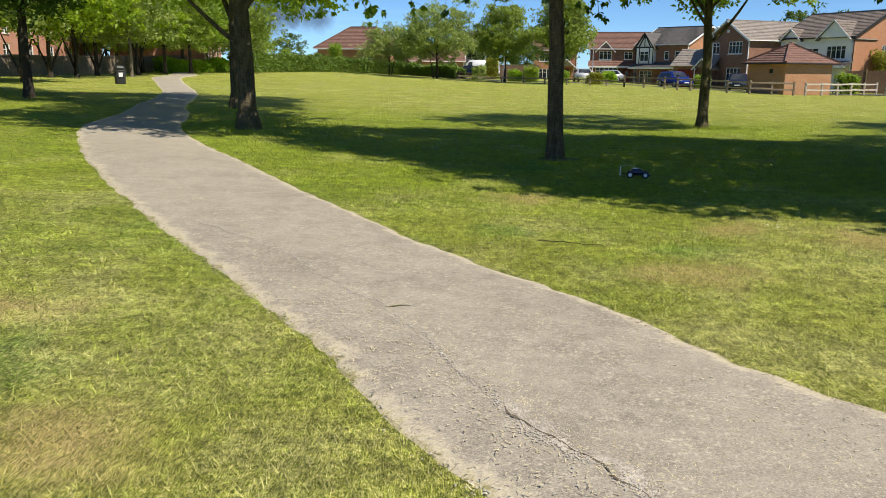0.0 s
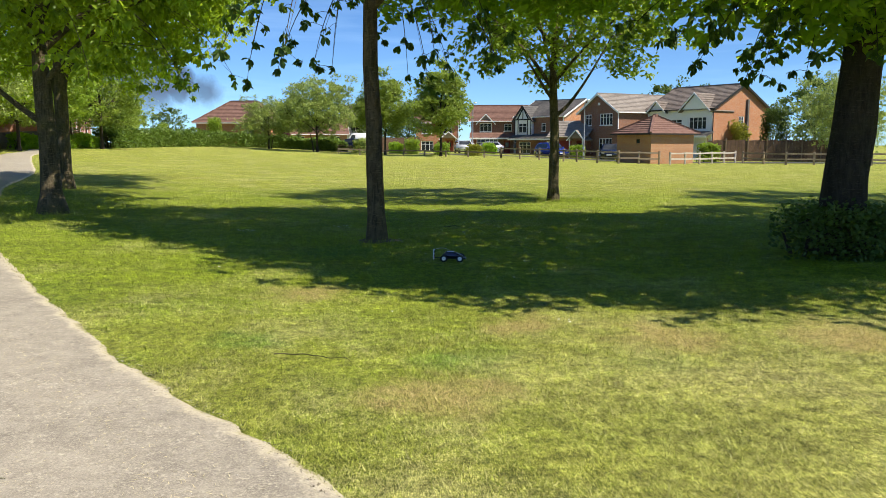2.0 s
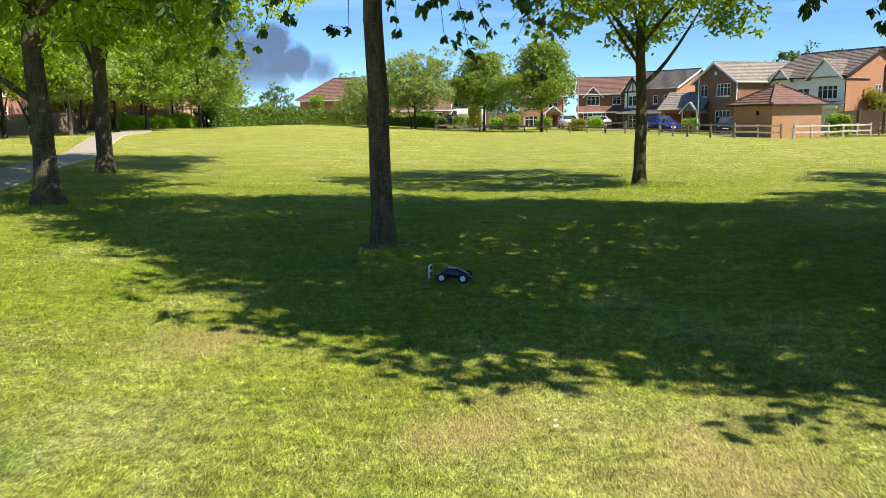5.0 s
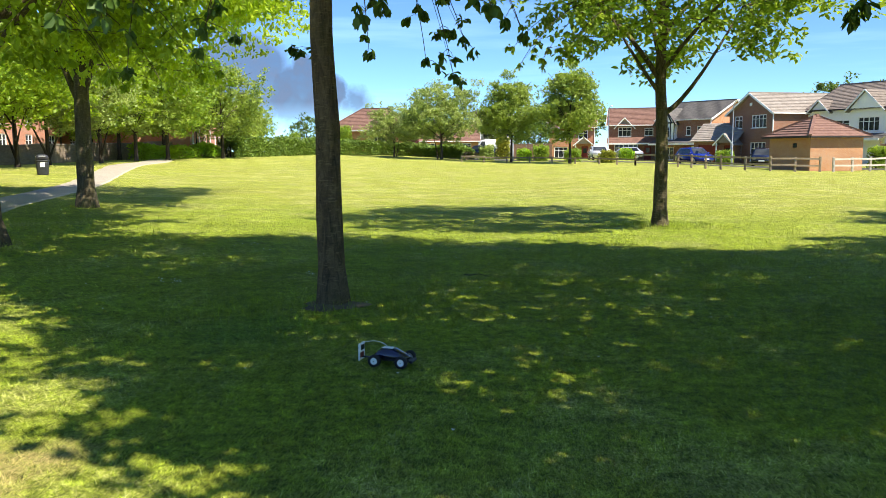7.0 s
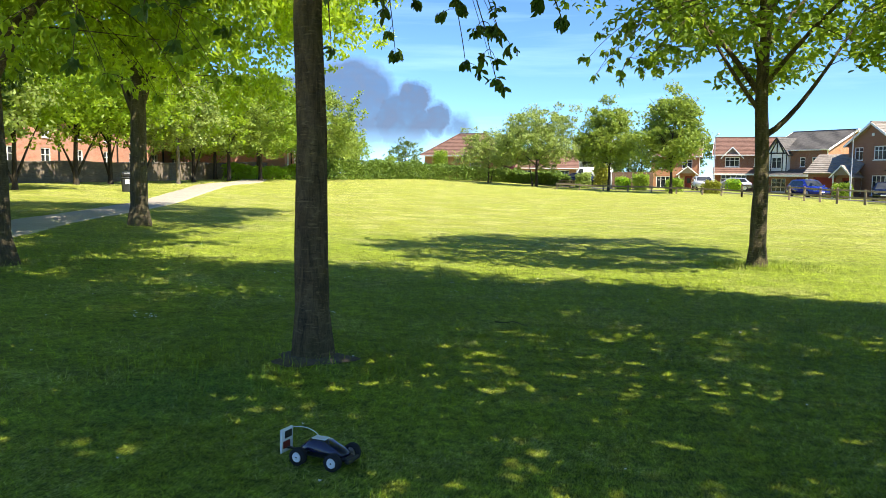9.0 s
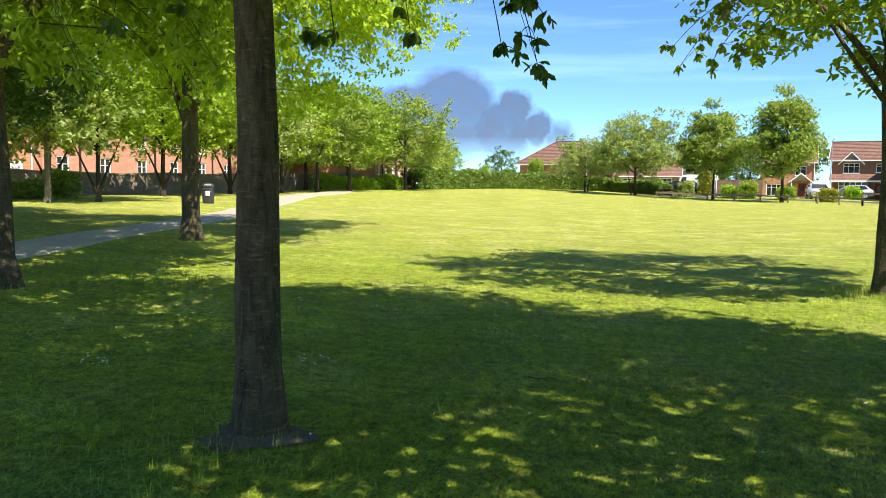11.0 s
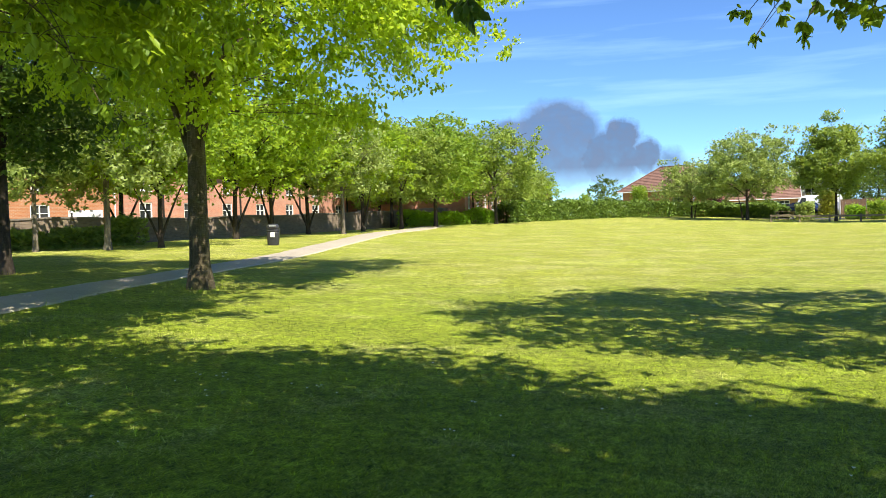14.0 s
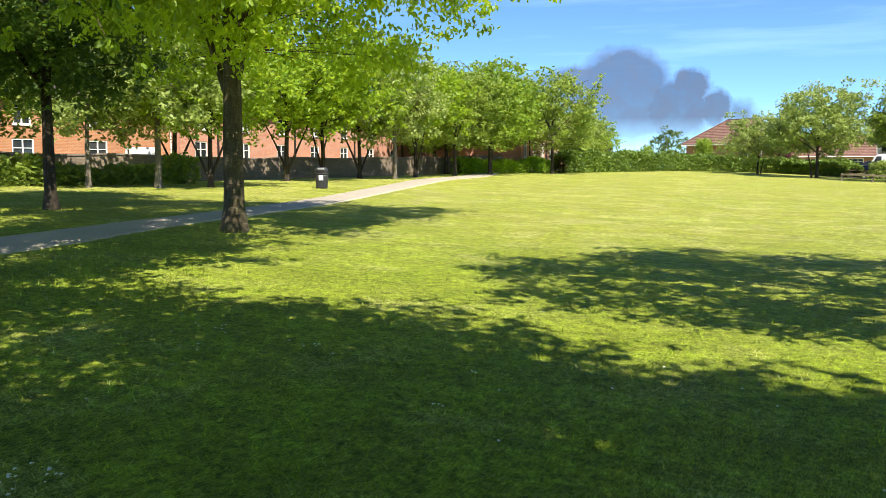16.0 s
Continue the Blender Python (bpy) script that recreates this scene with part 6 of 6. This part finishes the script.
def smoke_material():
    m = Mat("distant_smoke", 1.0)
    pos = m.tc.outputs["Object"]
    wob = m.n.new("ShaderNodeTexNoise")
    wob.inputs["Scale"].default_value, wob.inputs["Detail"].default_value, wob.inputs["Roughness"].default_value = 0.028, 7, 0.62
    m.l.new(pos, wob.inputs["Vector"])
    sub = m.n.new("ShaderNodeVectorMath")
    sub.operation = "MULTIPLY_ADD"
    m.l.new(wob.outputs["Color"], sub.inputs[0])
    sub.inputs[1].default_value, sub.inputs[2].default_value = (34, 34, 0), (-17, -17, 0)
    add = m.n.new("ShaderNodeVectorMath")
    m.l.new(pos, add.inputs[0]), m.l.new(sub.outputs[0], add.inputs[1])
    total = None
    for x, y, rx, ry, a in SMOKE:
        mp = m.n.new("ShaderNodeMapping")
        mp.inputs["Location"].default_value = (-x / rx, -y / ry, 0)
        mp.inputs["Scale"].default_value = (1 / rx, 1 / ry, 0)
        m.l.new(add.outputs[0], mp.inputs["Vector"])
        ln = m.n.new("ShaderNodeVectorMath")
        ln.operation = "LENGTH"
        m.l.new(mp.outputs[0], ln.inputs[0])
        soft = 0.72 if a > 0.9 else 0.35
        v = m.ramp(ln.outputs["Value"], 1.06, soft, 0.0, a)
        total = v if total is None else m.math("MAXIMUM", total, v)
    sep = m.n.new("ShaderNodeSeparateXYZ")
    m.l.new(pos, sep.inputs[0])
    fade = m.ramp(sep.outputs[1], -88, -18, 0.0, 1.0)
    dens = m.math("MULTIPLY", m.math("MULTIPLY", total, fade), m.ramp(wob.outputs["Fac"], 0.3, 0.6, 0.72, 0.95))
    # emission: the smoke's brightness is painted into a glowing card, unlit by the sun
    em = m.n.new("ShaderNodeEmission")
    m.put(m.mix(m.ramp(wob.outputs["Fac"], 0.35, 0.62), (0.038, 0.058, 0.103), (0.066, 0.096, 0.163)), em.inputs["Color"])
    tr = m.n.new("ShaderNodeBsdfTransparent")
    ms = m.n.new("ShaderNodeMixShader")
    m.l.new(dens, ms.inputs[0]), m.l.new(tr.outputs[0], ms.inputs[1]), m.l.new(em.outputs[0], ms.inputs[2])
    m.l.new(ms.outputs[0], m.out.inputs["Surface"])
    return m.m


DIST = 1420.0
eye0, way0 = Vector((4.6, 13.6, 1.5)), Vector((-0.3142, 0.9462, 0.073))
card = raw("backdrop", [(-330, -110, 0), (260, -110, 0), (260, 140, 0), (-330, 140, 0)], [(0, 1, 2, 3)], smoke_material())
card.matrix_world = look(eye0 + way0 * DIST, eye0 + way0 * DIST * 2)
card.visible_shadow = False
tagged(card, "dark blue-grey smoke plume drifting far away over the roofs", "smoke", kind="structure")

# ---- grass blades and small things on the lawn ----
STRETCH = np.array([(0.2, -0.3), (1.4, 0.9), (2.4, 2.6), (3.3, 5.0), (4.1, 7.6), (4.5, 10.6), (4.6, 13.6)])


def stretch_gap(xy):
    best = np.full(len(xy), 1e9)
    for a, b in zip(STRETCH, STRETCH[1:]):
        t = np.clip(((xy - a) @ (b - a)) / ((b - a) @ (b - a)), 0, 1)
        best = np.minimum(best, np.linalg.norm(xy - (a + t[:, None] * (b - a)), axis=1))
    return best


def blades(name, xy, height, width, r, lean_lo=0.35, lean_hi=1.25, material="blade"):
    n = len(xy)
    az = r.uniform(0, 2 * np.pi, n)
    ln = r.uniform(lean_lo, lean_hi, n)
    d = np.column_stack([np.cos(az) * np.sin(ln), np.sin(az) * np.sin(ln), np.cos(ln)])
    side = np.column_stack([-np.sin(az), np.cos(az), np.zeros(n)])
    p = np.column_stack([xy, ground_z(xy[:, 0], xy[:, 1]) - 0.004])
    h, w = height[:, None], width[:, None]
    v = np.stack([p + side * w / 2, p + d * h + np.array([0, 0, 0.02]) * h, p - side * w / 2], 1).reshape(-1, 3)
    return packed(name, v, np.arange(n)[:, None] * 3 + np.array([[0, 1, 2]]), 3, M[material])


r = np.random.default_rng(77)
n = 2800000
xy = np.column_stack([r.uniform(-10, 14, n), r.uniform(1.2, 33, n)])
gap = stretch_gap(xy)
xy = xy[r.random(n) < np.clip((3.4 / np.maximum(gap, 2.4)) ** 2.0, 0, 1) * np.clip(1.15 - gap / 15.5, 0, 1)]
clump = np.array([0.7 * noise.noise((x * 5.0, y * 5.0, 0)) + 0.6 * noise.noise((x * 17.0, y * 17.0, 3.0)) for x, y in xy[:, :2]])
edge = path_gap(xy)
keep = (edge > 0.03 + 0.05 * clump) & (r.random(len(xy)) < 0.8 + 0.7 * clump)
keep &= np.hypot(xy[:, 0] - 1.68, xy[:, 1] - 13.92) > 0.42 + 0.2 * clump
xy, clump = xy[keep], clump[keep]
gap = stretch_gap(xy)
lawn = blades("grass_blades", xy, (0.032 + 0.03 * r.random(len(xy)) + 0.024 * clump) * (1 + 0.02 * gap), (0.0042 + 0.003 * r.random(len(xy))) * np.clip(gap / 3.3, 1, 1.9), r, 0.75, 1.45)
tagged(lawn, "short mown grass blades, green mixed with dry straw", "grass", kind="stuff")

tufts = []
for cx, cy, sd, k in ((6.64, 22.85, 0.42, 1700), (7.4, 22.7, 0.4, 500), (6.0, 23.0, 0.3, 350), (1.6, 13.6, 0.5, 380), (1.0, 13.4, 0.6, 420), (2.46, 13.6, 0.07, 60), (-4.86, 17.8, 0.5, 600), (-4.4, 17.2, 0.5, 350), (-7.2, 25.1, 0.5, 700),
                      (-6.0, 21.2, 1.3, 900), (-5.0, 19.8, 1.0, 600), (0.4, 12.2, 0.9, 420), (2.0, 7.3, 0.35, 500), (3.4, 6.9, 0.25, 240), (-14.2, 25.7, 0.6, 500), (-3.6, 19.2, 0.7, 350)):
    tufts.append(np.column_stack([r.normal(cx, sd, k), r.normal(cy, sd, k)]))
xy = np.concatenate(tufts)
xy = xy[path_gap(xy) > 0.08]
tall = blades("grass_tufts", xy, np.where(xy[:, 1] < 12.6, 0.4, 1.0) * r.uniform(0.05, 0.13, len(xy)), r.uniform(0.005, 0.009, len(xy)), r, 0.2, 0.95)
tagged(tall, "longer uncut grass tufts round the tree trunks", "grass", kind="stuff")

# soil ring at the foot of the slim tree
sv = [(0, 0, 0.06)]
for k in range(28):
    a = 2 * math.pi * k / 28
    q = 0.34 * (1 + 0.18 * math.sin(3 * a + 1) + 0.08 * math.sin(7 * a))
    sv.append((q * math.cos(a), q * 0.9 * math.sin(a), 0.004))
ringob = raw("soil_ring", sv, [(0, k + 1, (k + 1) % 28 + 1) for k in range(28)], M["soil"], None, True)
ringob.matrix_world = pose(1.68, 13.88, gz(1.68, 13.88))
tagged(ringob, "bare dry soil ring at the foot of the slim tree", "soil")


def pebbles(name, xy, size, material, r, label, lift=0.012):
    """Small angular stones, each a squashed octahedron."""
    n = len(xy)
    o = np.array([(1, 0, 0), (0, 1, 0), (-1, 0, 0), (0, -1, 0), (0, 0, 0.6), (0, 0, -0.6)])
    t = np.array([(0, 1, 4), (1, 2, 4), (2, 3, 4), (3, 0, 4), (1, 0, 5), (2, 1, 5), (3, 2, 5), (0, 3, 5)])
    sc = (size * r.uniform(0.4, 1.3, n))[:, None, None] * r.uniform(0.6, 1.2, (n, 6, 3)) * np.array([1.0, 1.0, 0.55])
    z = ground_z(xy[:, 0], xy[:, 1]) + lift
    v = o[None] * sc + np.column_stack([xy, z])[:, None]
    f = (np.arange(n)[:, None, None] * 6 + t[None]).reshape(-1, 3)
    ob = packed(name, v.reshape(-1, 3), f, 3, material)
    ob.data.polygons.foreach_set("use_smooth", np.zeros(len(f), bool))
    return tagged(ob, label, "stones", kind="stuff")


sel = line[(line[:, 1] > 1.5) & (line[:, 1] < 14)]
sn = nrm[(line[:, 1] > 1.5) & (line[:, 1] < 14)]
k = r.integers(0, len(sel), 5200)
sgn = r.choice([-1, 1], 5200)
xy = sel[k, :2] + sn[k] * (sgn * (sel[k, 2] * 0.985 + r.normal(0, 0.045, 5200)))[:, None] + r.normal(0, 0.02, (5200, 2))
pebbles("edge_grit", xy, 0.006, M["stone"], r, "pale crumbled grit along the footpath edges")
k = r.integers(0, len(sel), 1300)
xy = sel[k, :2] + sn[k] * (r.uniform(-0.95, 0.95, 1300) * sel[k, 2])[:, None]
pebbles("loose_grit", xy, 0.006, M["stone"], r, "loose grit scattered over the worn footpath", 0.037)
rl = np.random.default_rng(77)
k = rl.integers(0, len(sel), 4200)
thick = 0.5 + np.abs(wander(len(sel), 6, 41)[k])
xy = sel[k, :2] + sn[k] * (rl.choice([-1, 1], 4200) * (sel[k, 2] * 1.05 + rl.normal(0, 0.022, 4200) * thick))[:, None] + rl.normal(0, 0.015, (4200, 2))
pebbles("edge_litter", xy, 0.0042, M["soil"], rl, "dark crumbled soil and leaf litter where footpath meets lawn", 0.026)
# a raised crumbling seam and dry clippings along the near side of the path
sm = smooth_line([(1.05, 2.25, 0), (0.76, 2.72, 0), (0.57, 2.96, 0), (0.43, 3.17, 0)], 0.01)
k = r.integers(0, len(sm), 2600)
xy = sm[k, :2] + 0.03 * np.column_stack([wander(len(sm), 9, 5)[k], wander(len(sm), 7, 6)[k]]) + r.normal(0, 0.021, (2600, 2)) * (0.5 + np.abs(wander(len(sm), 8, 9)[k]))[:, None]
pebbles("seam_grit", xy, 0.0062, M["grit"], r, "crumbled pale seam running along the footpath", 0.0375)
far_sm = smooth_line([(0.43, 3.17, 0), (0.2, 3.6, 0), (-0.09, 4.18, 0), (-0.32, 4.64, 0), (-0.68, 5.11, 0), (-1.26, 5.96, 0), (-1.75, 6.5, 0), (-2.36, 7.1, 0)], 0.01)
k = r.integers(0, len(far_sm), 2400)
xy = far_sm[k, :2] + 0.02 * np.column_stack([wander(len(far_sm), 25, 31)[k], wander(len(far_sm), 25, 32)[k]]) + r.normal(0, 0.014, (2400, 2)) * (0.4 + np.abs(wander(len(far_sm), 14, 33)[k]))[:, None]
pebbles("seam_grit", xy, 0.005, M["grit"], r, "thin pale seam of fine grit along the middle of the footpath", 0.041)
cw = 0.0012 + 0.0035 * np.abs(wander(len(sm), 4, 21))
cn = np.gradient(sm[:, :2], axis=0)
cn = np.column_stack([-cn[:, 1], cn[:, 0]]) / (np.linalg.norm(cn, axis=1)[:, None] + 1e-9)
mid = sm[:, :2] + cn * (0.032 + 0.008 * wander(len(sm), 5, 22))[:, None]
cv = np.concatenate([np.column_stack([mid + cn * cw[:, None] * e, ground_z(mid[:, 0], mid[:, 1]) + 0.0395]) for e in (-1, 1)])
nn = len(sm)
crack = raw("path_crack", [tuple(p) for p in cv], [(i, i + 1, nn + i + 1, nn + i) for i in range(nn - 1)], M["soil"])
tagged(crack, "narrow dark crack beside the crumbling footpath seam", "crack", kind="structure")
k = r.integers(0, len(sel), 13000)
side_ = np.clip(r.normal(0.3, 0.5, 13000), -0.97, 0.98)
xy = sel[k, :2] + sn[k] * (side_ * sel[k, 2])[:, None] + r.normal(0, 0.05, (13000, 2))
cl = blades("grass_clippings", xy, r.uniform(0.015, 0.05, len(xy)), r.uniform(0.003, 0.006, len(xy)), r, 1.4, 1.56, "straw")
cl.location.z = 0.0425
tagged(cl, "dry grass clippings scattered on the footpath", "grass", kind="stuff")


def twig(label, pts, rad):
    """A fallen twig lying on the grass."""
    ln = smooth_line([(x, y, 0) for x, y in pts], 0.03)
    w_ = wander(len(ln), 4, int(abs(pts[0][0] * 100)))
    pp = np.column_stack([ln[:, :2] + 0.006 * w_[:, None], ground_z(ln[:, 0], ln[:, 1]) + 0.04 + 0.008 * w_])
    v, f = tube(pp, np.linspace(rad, rad * 0.35, len(pp)), 6)
    return tagged(raw("fallen_twig", v, f, M["twig"], None, True), label, "twig")


twig("thin curved green-brown twig lying on the lawn", [(0.84, 6.8), (0.98, 6.84), (1.12, 6.8), (1.25, 6.68), (1.42, 6.57)], 0.0055)
twig("thin pale twig lying in the shaded grass", [(2.95, 15.88), (3.08, 15.84), (3.3, 15.86)], 0.008)
twig("short dark twig lying on the footpath", [(-0.28, 4.62), (-0.2, 4.6), (-0.13, 4.62)], 0.006)

fl = []
for cx, cy, k, sd in ((-0.55, 14.95, 14, 0.09), (1.05, 15.78, 16, 0.1), (-0.77, 18.6, 8, 0.1), (1.93, 18.6, 2, 0.02), (2.15, 17.76, 2, 0.02), (0.44, 18.6, 4, 0.05), (3.29, 7.8, 3, 0.03), (3.0, 18.2, 10, 1.4), (1.5, 11.0, 8, 1.5), (-1.0, 16.5, 10, 1.6), (5.5, 17.0, 10, 1.5)):
    fl.append(np.column_stack([r.normal(cx, sd, k), r.normal(cy, sd, k)]))
xy = np.concatenate(fl)
n = len(xy)
ang = r.uniform(0, 6.28, n)[:, None] + np.arange(8)[None] * 2 * np.pi / 8
rad = r.uniform(0.008, 0.014, n)[:, None]
zz = (ground_z(xy[:, 0], xy[:, 1]) + r.uniform(0.035, 0.055, n))[:, None]
v = np.stack([xy[:, :1] + rad * np.cos(ang), xy[:, 1:] + rad * np.sin(ang), zz + 0.004 * np.cos(ang * 2)], -1).reshape(-1, 3)
tagged(packed("daisies", v, np.arange(n * 8).reshape(n, 8), 8, M["petal"]), "tiny white daisies scattered in the shaded lawn", "flowers", kind="stuff")
